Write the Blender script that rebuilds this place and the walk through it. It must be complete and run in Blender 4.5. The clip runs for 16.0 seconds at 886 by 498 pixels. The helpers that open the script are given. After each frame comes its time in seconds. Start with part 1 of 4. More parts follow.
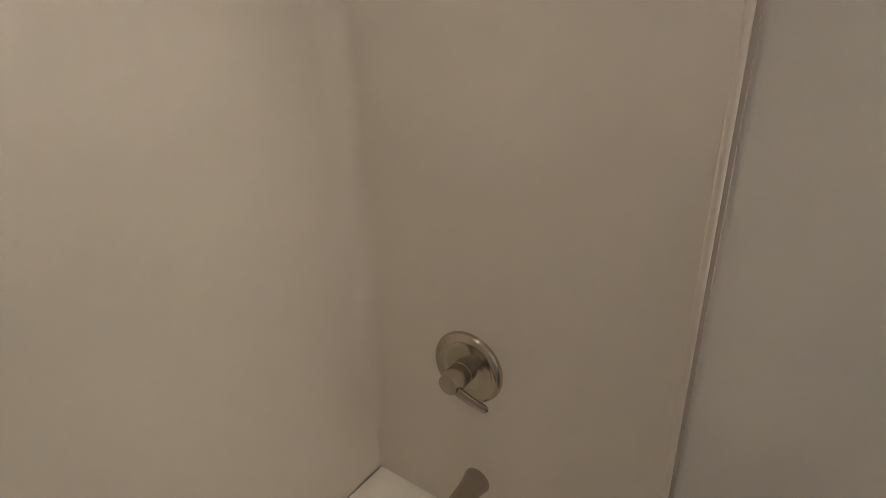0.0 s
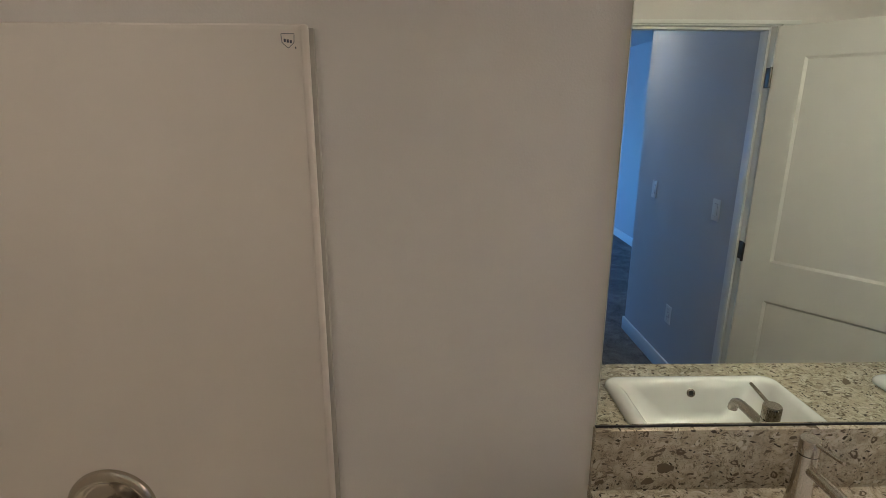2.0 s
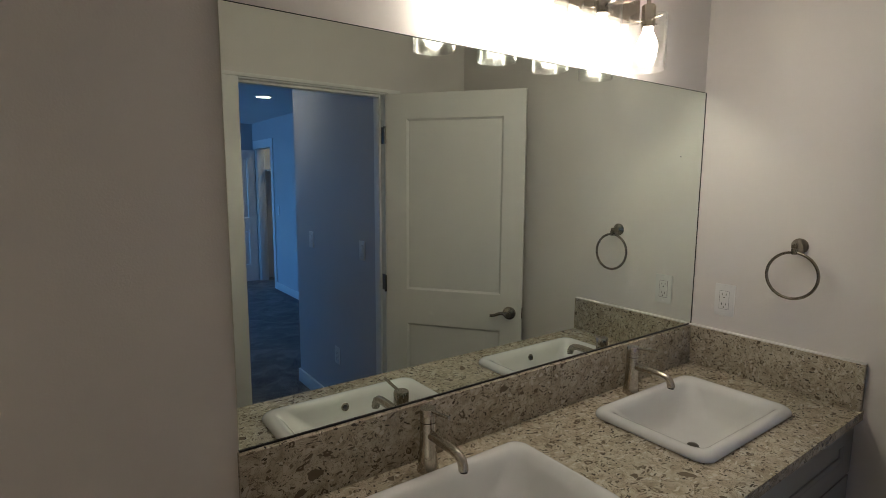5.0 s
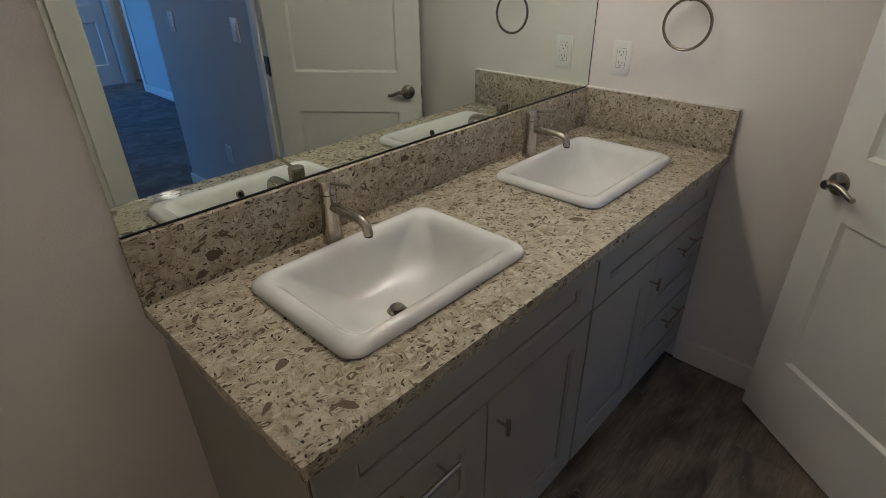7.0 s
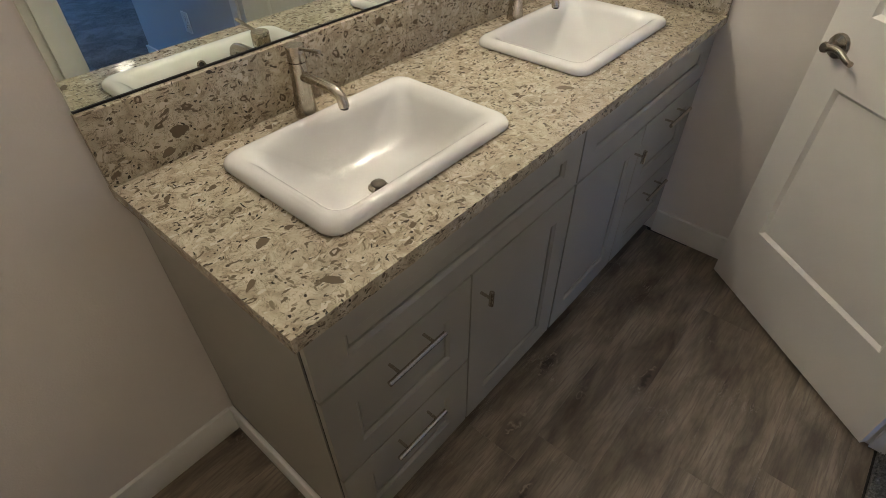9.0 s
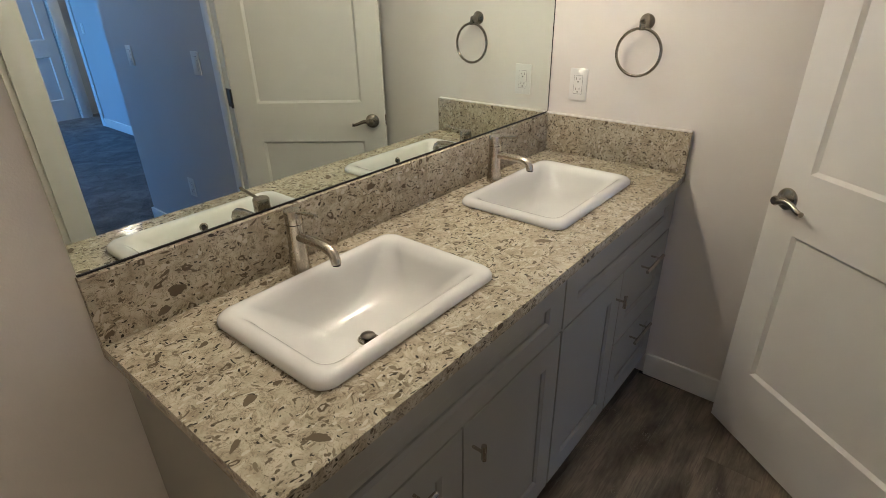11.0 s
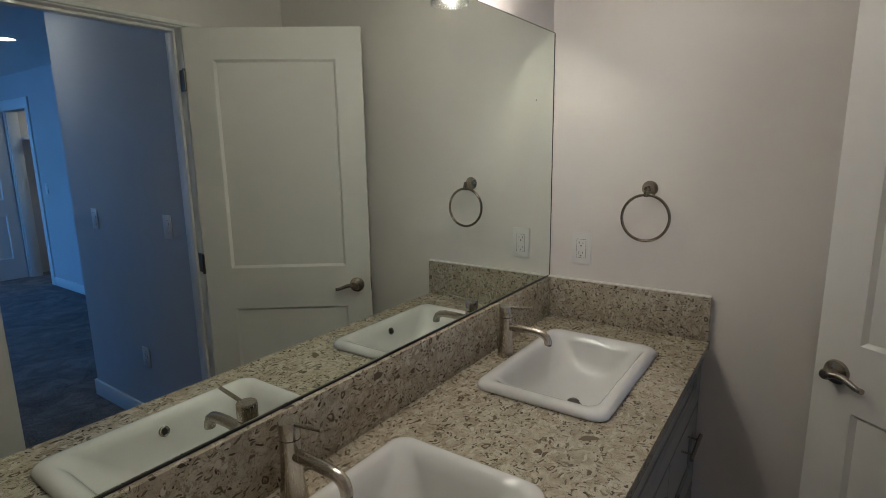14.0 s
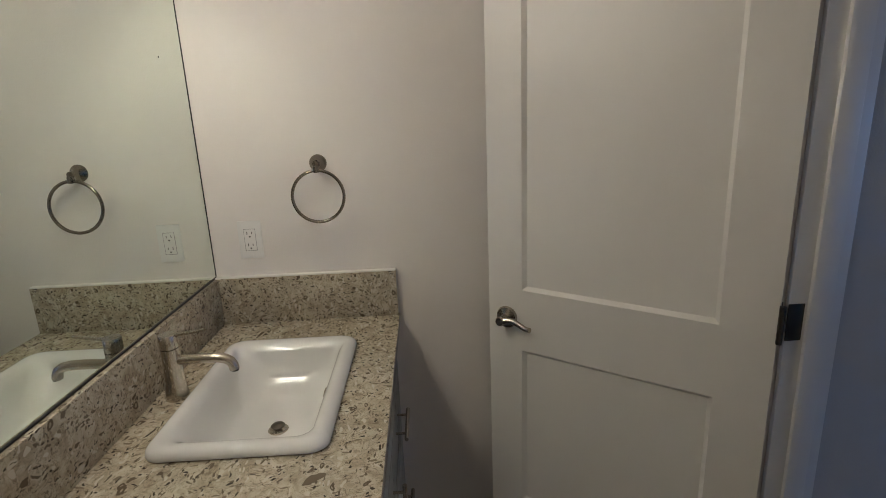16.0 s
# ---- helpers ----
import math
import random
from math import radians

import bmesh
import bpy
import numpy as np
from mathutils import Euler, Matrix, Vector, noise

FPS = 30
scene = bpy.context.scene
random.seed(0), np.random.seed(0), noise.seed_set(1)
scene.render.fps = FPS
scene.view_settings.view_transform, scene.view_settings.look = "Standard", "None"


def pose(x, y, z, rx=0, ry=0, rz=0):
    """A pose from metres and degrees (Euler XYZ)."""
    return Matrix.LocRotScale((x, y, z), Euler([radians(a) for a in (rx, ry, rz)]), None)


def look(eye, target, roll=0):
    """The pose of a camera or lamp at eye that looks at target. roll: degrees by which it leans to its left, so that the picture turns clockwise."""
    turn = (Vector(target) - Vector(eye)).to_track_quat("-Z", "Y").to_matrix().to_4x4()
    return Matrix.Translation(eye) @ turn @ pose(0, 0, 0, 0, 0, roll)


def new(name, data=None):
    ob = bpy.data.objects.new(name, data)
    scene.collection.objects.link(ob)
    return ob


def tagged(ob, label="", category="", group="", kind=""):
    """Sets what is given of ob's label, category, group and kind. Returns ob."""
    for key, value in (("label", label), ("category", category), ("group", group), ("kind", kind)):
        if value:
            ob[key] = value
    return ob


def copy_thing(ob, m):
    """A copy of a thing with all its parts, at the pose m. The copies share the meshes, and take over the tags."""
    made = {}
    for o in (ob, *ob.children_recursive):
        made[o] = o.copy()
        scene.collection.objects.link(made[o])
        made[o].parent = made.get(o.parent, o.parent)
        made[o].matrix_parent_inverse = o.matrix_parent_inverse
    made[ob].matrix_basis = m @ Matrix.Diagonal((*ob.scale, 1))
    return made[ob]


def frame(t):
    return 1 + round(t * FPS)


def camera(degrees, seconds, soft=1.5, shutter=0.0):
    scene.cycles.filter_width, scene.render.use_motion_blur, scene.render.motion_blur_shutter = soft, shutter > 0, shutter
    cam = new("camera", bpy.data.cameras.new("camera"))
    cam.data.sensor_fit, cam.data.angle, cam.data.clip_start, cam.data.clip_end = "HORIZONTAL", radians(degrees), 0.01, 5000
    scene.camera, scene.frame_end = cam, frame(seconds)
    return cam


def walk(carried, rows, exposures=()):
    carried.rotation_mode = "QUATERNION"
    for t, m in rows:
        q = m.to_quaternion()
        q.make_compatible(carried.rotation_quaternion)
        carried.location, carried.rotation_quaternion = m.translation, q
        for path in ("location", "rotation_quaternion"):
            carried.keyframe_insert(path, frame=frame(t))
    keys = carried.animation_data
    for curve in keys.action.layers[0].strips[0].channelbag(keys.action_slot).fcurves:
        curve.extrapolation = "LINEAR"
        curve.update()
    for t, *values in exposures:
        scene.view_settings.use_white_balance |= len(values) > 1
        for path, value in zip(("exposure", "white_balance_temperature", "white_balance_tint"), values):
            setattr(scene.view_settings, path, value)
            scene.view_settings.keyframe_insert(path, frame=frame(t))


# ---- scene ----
cam = camera(80.26, 16.0, soft=0.75)
PATH = [
    (0, (-0.438, -0.892, 1.621), (-0.9882, -0.1527, 1.2334), -2.15),
    (0.5, (-0.362, -0.906, 1.670), (-0.7856, -0.0880, 1.2811), -1.97),
    (1, (-0.375, -0.913, 1.683), (-0.6172, -0.0207, 1.3016), -1.80),
    (1.5, (-0.370, -0.954, 1.705), (-0.4864, -0.0158, 1.3790), -1.28),
    (2, (-0.347, -0.977, 1.700), (-0.3225, -0.0121, 1.4390), 0.20),
    (2.5, (-0.315, -1.023, 1.707), (-0.1459, -0.0590, 1.5018), 0.62),
    (3, (-0.276, -1.044, 1.699), (0.0358, -0.1077, 1.5395), 0.72),
    (3.5, (-0.256, -1.055, 1.684), (0.1730, -0.1606, 1.5611), 0.59),
    (3.7, (-0.252, -1.059, 1.675), (0.2099, -0.1786, 1.5639), 0.55),
    (5.8, (-0.249, -1.061, 1.550), (0.3791, -0.3089, 1.3535), -0.71),
    (6, (-0.236, -1.061, 1.542), (0.4000, -0.3262, 1.3069), -0.83),
    (6.5, (-0.222, -1.046, 1.522), (0.4286, -0.3719, 1.1717), -1.02),
    (7, (-0.209, -1.040, 1.499), (0.4219, -0.4373, 1.0104), -0.85),
    (7.5, (-0.202, -1.036, 1.484), (0.3860, -0.5015, 0.8765), -0.62),
    (8, (-0.195, -1.033, 1.461), (0.3664, -0.5282, 0.8056), -0.85),
    (8.2, (-0.192, -1.032, 1.462), (0.3591, -0.5406, 0.7875), -0.39),
    (10.3, (-0.214, -1.020, 1.487), (0.3990, -0.5191, 0.8760), -0.45),
    (10.5, (-0.214, -1.026, 1.485), (0.4243, -0.5002, 0.9231), -0.81),
    (11, (-0.211, -1.045, 1.500), (0.4760, -0.4709, 1.0544), -1.12),
    (11.5, (-0.221, -1.056, 1.534), (0.4999, -0.4532, 1.1921), -0.95),
    (12, (-0.225, -1.050, 1.560), (0.5243, -0.4285, 1.3303), -0.75),
    (12.5, (-0.222, -1.046, 1.581), (0.5245, -0.4129, 1.3767), -1.10),
    (13, (-0.212, -1.018, 1.576), (0.5401, -0.3857, 1.3884), -1.05),
    (13.5, (-0.204, -0.912, 1.541), (0.5715, -0.3049, 1.3667), -0.62),
    (14, (-0.124, -0.796, 1.525), (0.6804, -0.2313, 1.3378), -0.91),
    (14.5, (-0.013, -0.697, 1.507), (0.8424, -0.2216, 1.3044), -1.30),
    (15, (0.047, -0.634, 1.512), (0.9630, -0.2989, 1.2920), -1.95),
    (15.5, (0.071, -0.622, 1.517), (1.0294, -0.4610, 1.2822), -2.28),
    (16, (0.108, -0.666, 1.515), (1.0754, -0.6978, 1.2644), -2.36),
]
EXPOSURES = [
    (0.0, 6.36, 6480, 10), (1.0, 6.44, 6430, 10), (2.0, 6.36, 6350, 10), (2.5, 6.06, 6330, 10), (3.0, 5.78, 6350, 10), (3.7, 5.60, 6350, 10),
    (6.0, 5.45, 6380, 10), (6.5, 5.62, 6280, 10), (7.0, 5.95, 6150, 10), (7.5, 6.22, 6120, 10), (8.0, 6.40, 6100, 10), (8.2, 6.45, 6300, 10),
    (10.3, 6.77, 6680, 10), (11.0, 6.62, 6640, 10), (11.5, 6.40, 6550, 10), (12.0, 6.18, 6180, 10), (12.5, 5.98, 5800, 10), (13.0, 5.76, 5850, 10), (13.5, 5.57, 5920, 10), (14.0, 5.54, 6070, 10),
    (14.5, 5.60, 6230, 10), (15.0, 5.75, 6220, 10), (16.0, 5.84, 6370, 10),
]
walk(cam, [(t, look(e, g, r)) for t, e, g, r in PATH], EXPOSURES)

# ---- world and large lights ----
BULB = 1.02
scene.cycles.blur_glossy = 0.0      # keeps the light that the mirror throws back sharp
scene.cycles.use_guiding = True
world = bpy.data.worlds.new("sky")
scene.world = world
world.use_nodes = True
wn = world.node_tree.nodes
sky = wn.new("ShaderNodeTexSky")
sky.sky_type = "NISHITA"
sky.sun_disc = False
sky.ozone_density = 8.0
sky.sun_elevation = radians(5)
sky.sun_rotation = radians(60)
world.node_tree.links.new(sky.outputs[0], wn["Background"].inputs[0])
wn["Background"].inputs[1].default_value = 0.05

# daylight in the opening of the bedroom window
day = bpy.data.lights.new("window_daylight", "AREA")
day.shape, day.size, day.size_y = "RECTANGLE", 1.2, 1.3
day.energy, day.color = 1.75, (0.15, 0.40, 1.0)
day_ob = new("window_daylight", day)
day_ob.matrix_world = look((-2.62, -6.7, 1.55), (2.0, -6.3, -1.2))

# ---- plan (metres) ----
W = 1.709           # east wall face
SOUTH = -1.465      # room face of the door wall
CEIL = 2.44
HC = 0.895          # top of the counter
DEPTH = 0.57        # counter depth
ZS = 1.043          # top of the splash
ZT = 1.918          # top of the mirror
OX0, OX1, OZ = 0.425, 1.172, 2.045   # door opening
SUR_X, SUR_W, SUR_T = -0.552, -1.36, 1.835
RIM = 0.376
HALL_X = 1.186      # hall wall beside the door
X2 = 2.206          # bedroom wall with the closet door
BACK = -7.45
SINK_STEP = 0.818


# ---- materials ----
def material(name, rough=0.5, metal=0.0, spec=0.5):
    m = bpy.data.materials.new(name)
    m.use_nodes = True
    b = m.node_tree.nodes["Principled BSDF"]
    b.inputs["Roughness"].default_value = rough
    b.inputs["Metallic"].default_value = metal
    b.inputs["Specular IOR Level"].default_value = spec
    return m, m.node_tree.nodes, m.node_tree.links, b


def coords(n, l, scale=(1, 1, 1), rot=(0, 0, 0)):
    c = n.new("ShaderNodeNewGeometry")
    mp = n.new("ShaderNodeMapping")
    mp.inputs["Scale"].default_value = scale
    mp.inputs["Rotation"].default_value = rot
    l.new(c.outputs["Position"], mp.inputs["Vector"])
    return mp.outputs["Vector"]


def noise_tex(n, l, vec, scale, detail=4, rough=0.55, dist=0.0):
    t = n.new("ShaderNodeTexNoise")
    t.inputs["Scale"].default_value = scale
    t.inputs["Detail"].default_value = detail
    t.inputs["Roughness"].default_value = rough
    t.inputs["Distortion"].default_value = dist
    l.new(vec, t.inputs["Vector"])
    return t


def ramp(n, l, fac, stops, mode="LINEAR"):
    r = n.new("ShaderNodeValToRGB")
    r.color_ramp.interpolation = mode
    els = r.color_ramp.elements
    while len(els) < len(stops):
        els.new(0.5)
    for e, (p, c) in zip(els, stops):
        e.position, e.color = p, (*c, 1)
    l.new(fac, r.inputs["Fac"])
    return r.outputs["Color"]


def mix(n, l, fac, a, b, kind="MIX"):
    m = n.new("ShaderNodeMix")
    m.data_type, m.blend_type = "RGBA", kind
    for sock, val in ((0, fac), (6, a), (7, b)):
        if isinstance(val, (int, float)):
            m.inputs[sock].default_value = val
        elif isinstance(val, tuple):
            m.inputs[sock].default_value = (*val, 1)
        else:
            l.new(val, m.inputs[sock])
    return m.outputs[2]


def bump(n, l, b, height, strength, distance):
    k = n.new("ShaderNodeBump")
    k.inputs["Strength"].default_value = strength
    k.inputs["Distance"].default_value = distance
    l.new(height, k.inputs["Height"])
    l.new(k.outputs["Normal"], b.inputs["Normal"])


def painted(name, col, rough, peel=0.0, vary=0.04, scale=260.0):
    m, n, l, b = material(name, rough)
    v = coords(n, l)
    big = noise_tex(n, l, v, 1.7, 3)
    c0 = tuple(x * (1 - vary) for x in col)
    c1 = tuple(min(1, x * (1 + vary)) for x in col)
    l.new(ramp(n, l, big.outputs["Fac"], [(0.3, c0), (0.7, c1)]), b.inputs["Base Color"])
    fine = noise_tex(n, l, v, scale, 2, 0.5)
    if peel:
        bump(n, l, b, fine.outputs["Fac"], peel, 0.002)
    return m


M_WALL = painted("wall_paint", (0.755, 0.715, 0.68), 0.55, 0.18, 0.02, 240)
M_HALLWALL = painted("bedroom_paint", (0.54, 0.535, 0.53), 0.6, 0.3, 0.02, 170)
M_CEIL = painted("ceiling_paint", (0.78, 0.77, 0.75), 0.8, 0.4, 0.02, 140)
M_TRIM = painted("trim_paint", (0.80, 0.79, 0.76), 0.35, 0.05, 0.015, 90)
M_DOOR = painted("door_paint", (0.79, 0.77, 0.73), 0.38, 0.08, 0.015, 300)
M_ACRYL = painted("acrylic", (0.765, 0.70, 0.635), 0.46, 0.02, 0.015, 12)
M_TUB = painted("tub_acrylic", (0.84, 0.80, 0.73), 0.18, 0.0, 0.01)
M_CAB = painted("cabinet_paint", (0.295, 0.282, 0.242), 0.42, 0.06, 0.04, 220)
M_PLASTIC = painted("white_plastic", (0.77, 0.76, 0.74), 0.3, 0.0, 0.01)
M_DARK = painted("dark_recess", (0.012, 0.012, 0.012), 0.6, 0.0, 0.1)
M_CAULK = painted("caulk", (0.72, 0.70, 0.66), 0.5, 0.1, 0.03)
# darker grey standing for the shadow beside the surround's flange
M_FLANGE_SHADE = painted("flange_shade", (0.48, 0.445, 0.40), 0.6, 0.2, 0.06, 60)
# near-black that puts the shade between the cabinet fronts into colour
M_GAP_SHADE = painted("gap_shade", (0.014, 0.013, 0.011), 0.8, 0.0, 0.2)
M_BAFFLE = painted("can_baffle", (0.22, 0.21, 0.20), 0.7, 0.0, 0.03)
M_INK = painted("ink", (0.10, 0.10, 0.13), 0.5, 0.0, 0.1)


def porcelain():
    m, n, l, b = material("porcelain", 0.024, 0.0, 0.7)
    v = coords(n, l)
    t = noise_tex(n, l, v, 6, 3)
    l.new(ramp(n, l, t.outputs["Fac"], [(0.3, (0.68, 0.68, 0.67)), (0.7, (0.72, 0.72, 0.71))]), b.inputs["Base Color"])
    return m


def nickel(name, col, rough, stretch):
    m, n, l, b = material(name, rough, 1.0)
    v = coords(n, l, stretch)
    t = noise_tex(n, l, v, 700, 3)
    l.new(ramp(n, l, t.outputs["Fac"], [(0.3, tuple(x * 0.9 for x in col)), (0.7, col)]), b.inputs["Base Color"])
    r = ramp(n, l, t.outputs["Fac"], [(0.2, (rough * 0.8,) * 3), (0.8, (rough * 1.25,) * 3)])
    l.new(r, b.inputs["Roughness"])
    bump(n, l, b, t.outputs["Fac"], 0.06, 0.0005)
    return m


M_NICKEL = nickel("brushed_nickel", (0.54, 0.49, 0.42), 0.24, (1, 1, 0.08))
M_SATIN = nickel("dark_satin_nickel", (0.42, 0.375, 0.315), 0.22, (1, 1, 1))
M_DULL = nickel("tarnished_dark_metal", (0.13, 0.118, 0.10), 0.34, (1, 1, 1))
M_RING = nickel("nickel_ring", (0.32, 0.285, 0.235), 0.17, (1, 1, 1))
M_CHROME = nickel("polished_nickel", (0.47, 0.425, 0.36), 0.20, (1, 1, 1))


def quartz():
    """Cream engineered stone with chips and swirling flakes of taupe, brown and pale grey."""
    m, n, l, b = material("quartz_counter", 0.11)
    base = coords(n, l)

    def warped(vec, scale, amount):
        w = noise_tex(n, l, vec, scale, 2)
        add = n.new("ShaderNodeVectorMath")
        add.operation = "MULTIPLY_ADD"
        l.new(w.outputs["Color"], add.inputs[0])
        add.inputs[1].default_value = (amount, amount, amount)
        l.new(vec, add.inputs[2])
        return add.outputs[0]
    v = warped(warped(warped(base, 13, 0.055), 60, 0.012), 210, 0.0022)

    def flakes(scale, stretch, rot, share, edge, hollow=0.0):
        """A share of the cells of a stretched cell pattern, each kept as an island inside its cell."""
        mp = n.new("ShaderNodeMapping")
        mp.inputs["Scale"].default_value = stretch
        mp.inputs["Rotation"].default_value = rot
        l.new(v, mp.inputs["Vector"])
        t = n.new("ShaderNodeTexVoronoi")
        t.inputs["Scale"].default_value = scale
        l.new(mp.outputs[0], t.inputs["Vector"])
        sp = n.new("ShaderNodeSeparateColor")
        l.new(t.outputs["Color"], sp.inputs[0])
        pick = n.new("ShaderNodeMath")
        pick.operation = "LESS_THAN"
        l.new(sp.outputs[0], pick.inputs[0])
        pick.inputs[1].default_value = share
        stops = [(edge * 0.86, (1, 1, 1)), (edge, (0, 0, 0))]
        if hollow:
            stops = [(hollow * 0.8, (0.25, 0.25, 0.25)), (hollow, (1, 1, 1))] + stops
        near = ramp(n, l, t.outputs["Distance"], stops)
        mul = n.new("ShaderNodeMath")
        mul.operation = "MULTIPLY"
        l.new(pick.outputs[0], mul.inputs[0])
        l.new(near, mul.inputs[1])
        return mul.outputs[0]

    cloud = noise_tex(n, l, v, 26, 5, 0.65, 0.8)
    col = ramp(n, l, cloud.outputs["Fac"], [(0.28, (0.285, 0.242, 0.176)), (0.44, (0.415, 0.362, 0.272)), (0.58, (0.515, 0.46, 0.36)), (0.75, (0.59, 0.54, 0.44))])
    for sc, lo, tone, amt in ((27, 0.47, (0.20, 0.165, 0.115), 0.75), (46, 0.53, (0.24, 0.20, 0.145), 0.75), (39, 0.43, (0.16, 0.133, 0.094), 0.75), (70, 0.5, (0.20, 0.165, 0.115), 0.75)):
        swirl = noise_tex(n, l, v, sc, 3, 0.5, 1.6)
        veins = ramp(n, l, swirl.outputs["Fac"], [(lo - 0.022, (0, 0, 0)), (lo - 0.006, (amt,) * 3), (lo + 0.006, (amt,) * 3), (lo + 0.022, (0, 0, 0))])
        brk = ramp(n, l, noise_tex(n, l, base, sc * 1.3, 2).outputs["Fac"], [(0.46, (0, 0, 0)), (0.54, (1, 1, 1))])
        col = mix(n, l, mix(n, l, 1.0, veins, brk, "MULTIPLY"), col, tone)
    for scale, stretch, rot, share, edge, hollow, tone in (
            (39, (1.0, 2.6, 1.2), (0.2, 0.3, 1.9), 0.30, 0.36, 0.0, (0.55, 0.505, 0.415)),
            (40, (1, 3.4, 3.2), (0.3, 0.2, 0.3), 0.23, 0.38, 0.0, (0.150, 0.123, 0.086)),
            (38, (3.4, 1, 3.2), (0.1, 0.4, 1.1), 0.22, 0.37, 0.0, (0.21, 0.175, 0.125)),
            (54, (1, 2.4, 3.4), (0.6, 0.1, 2.6), 0.12, 0.36, 0.0, (0.070, 0.060, 0.045)),
            (60, (2.6, 1, 3.2), (0.5, 0.0, 2.2), 0.09, 0.36, 0.0, (0.046, 0.041, 0.033)),
            (27, (1, 1.7, 1.2), (0.2, 0.3, 0.9), 0.17, 0.29, 0.16, (0.125, 0.10, 0.068)),
            (17, (1, 1.8, 1.5), (0.4, 0.2, 0.2), 0.12, 0.20, 0.0, (0.135, 0.108, 0.074))):
        col = mix(n, l, flakes(scale, stretch, rot, share, edge, hollow), col, tone)
    l.new(col, b.inputs["Base Color"])
    return m


M_QUARTZ = quartz()


def plank_mat():
    """Brown-grey wood print: soft cloudy figure along the board, dark knots, pale worn strands."""
    m, n, l, b = material("vinyl_plank", 0.42)
    ob = n.new("ShaderNodeObjectInfo")
    base = coords(n, l)
    off = n.new("ShaderNodeVectorMath")
    off.operation = "MULTIPLY_ADD"
    l.new(ob.outputs["Random"], off.inputs[0])
    off.inputs[1].default_value = (7, 3, 0)
    l.new(base, off.inputs[2])

    def stretched(sx, sy):
        mp = n.new("ShaderNodeMapping")
        mp.inputs["Scale"].default_value = (sx, sy, 1)
        l.new(off.outputs[0], mp.inputs["Vector"])
        return mp.outputs[0]
    cloud = noise_tex(n, l, stretched(1.0, 3.0), 3.4, 6, 0.60, 0.35)
    col = ramp(n, l, cloud.outputs["Fac"], [(0.32, (0.060, 0.045, 0.031)), (0.45, (0.150, 0.120, 0.086)), (0.57, (0.238, 0.194, 0.144)), (0.72, (0.335, 0.282, 0.215))])
    grain = noise_tex(n, l, stretched(1.0, 14.0), 9, 5, 0.6, 0.8)
    col = mix(n, l, ramp(n, l, grain.outputs["Fac"], [(0.38, (0.5, 0.5, 0.5)), (0.55, (0, 0, 0))]), col, (0.085, 0.066, 0.051))
    # knots: a slim dark eye in a softer shadow, with a broken pale rim, in a share of the cells
    wob = noise_tex(n, l, base, 26, 4)
    add = n.new("ShaderNodeVectorMath")
    add.operation = "MULTIPLY_ADD"
    l.new(wob.outputs["Color"], add.inputs[0])
    add.inputs[1].default_value = (0.10, 0.10, 0.0)
    l.new(stretched(0.62, 1.75), add.inputs[2])
    kv = n.new("ShaderNodeTexVoronoi")
    kv.inputs["Scale"].default_value = 5.2
    l.new(add.outputs[0], kv.inputs["Vector"])
    sp = n.new("ShaderNodeSeparateColor")
    l.new(kv.outputs["Color"], sp.inputs[0])
    some = ramp(n, l, sp.outputs[0], [(0.5, (1, 1, 1)), (0.51, (0, 0, 0))])
    halo = ramp(n, l, kv.outputs["Distance"], [(0.05, (0.6, 0.6, 0.6)), (0.34, (0, 0, 0))])
    eye = ramp(n, l, kv.outputs["Distance"], [(0.06, (0.9, 0.9, 0.9)), (0.13, (0, 0, 0))])
    rim = ramp(n, l, kv.outputs["Distance"], [(0.12, (0, 0, 0)), (0.145, (0.7, 0.7, 0.7)), (0.155, (0.7, 0.7, 0.7)), (0.18, (0, 0, 0))])
    half = ramp(n, l, noise_tex(n, l, base, 30, 2).outputs["Fac"], [(0.5, (0, 0, 0)), (0.58, (1, 1, 1))])
    col = mix(n, l, mix(n, l, 1.0, halo, some, "MULTIPLY"), col, (0.062, 0.047, 0.034))
    col = mix(n, l, mix(n, l, 1.0, eye, some, "MULTIPLY"), col, (0.028, 0.021, 0.016))
    col = mix(n, l, mix(n, l, 1.0, mix(n, l, 1.0, rim, half, "MULTIPLY"), some, "MULTIPLY"), col, (0.33, 0.28, 0.21))
    # pale worn strands, broken up
    st = noise_tex(n, l, stretched(1.0, 3.2), 11, 3, 0.5, 2.5)
    line = ramp(n, l, st.outputs["Fac"], [(0.485, (0, 0, 0)), (0.498, (0.75, 0.75, 0.75)), (0.502, (0.75, 0.75, 0.75)), (0.515, (0, 0, 0))])
    brk = ramp(n, l, noise_tex(n, l, base, 7, 2).outputs["Fac"], [(0.55, (0, 0, 0)), (0.66, (1, 1, 1))])
    col = mix(n, l, mix(n, l, 1.0, line, brk, "MULTIPLY"), col, (0.34, 0.30, 0.25))
    hue = n.new("ShaderNodeHueSaturation")
    sc = n.new("ShaderNodeMapRange")
    l.new(ob.outputs["Random"], sc.inputs["Value"])
    sc.inputs["To Min"].default_value, sc.inputs["To Max"].default_value = 0.98, 1.04
    l.new(sc.outputs[0], hue.inputs["Value"])
    l.new(col, hue.inputs["Color"])
    l.new(hue.outputs[0], b.inputs["Base Color"])
    bump(n, l, b, grain.outputs["Fac"], 0.12, 0.001)
    return m


M_PLANK = plank_mat()


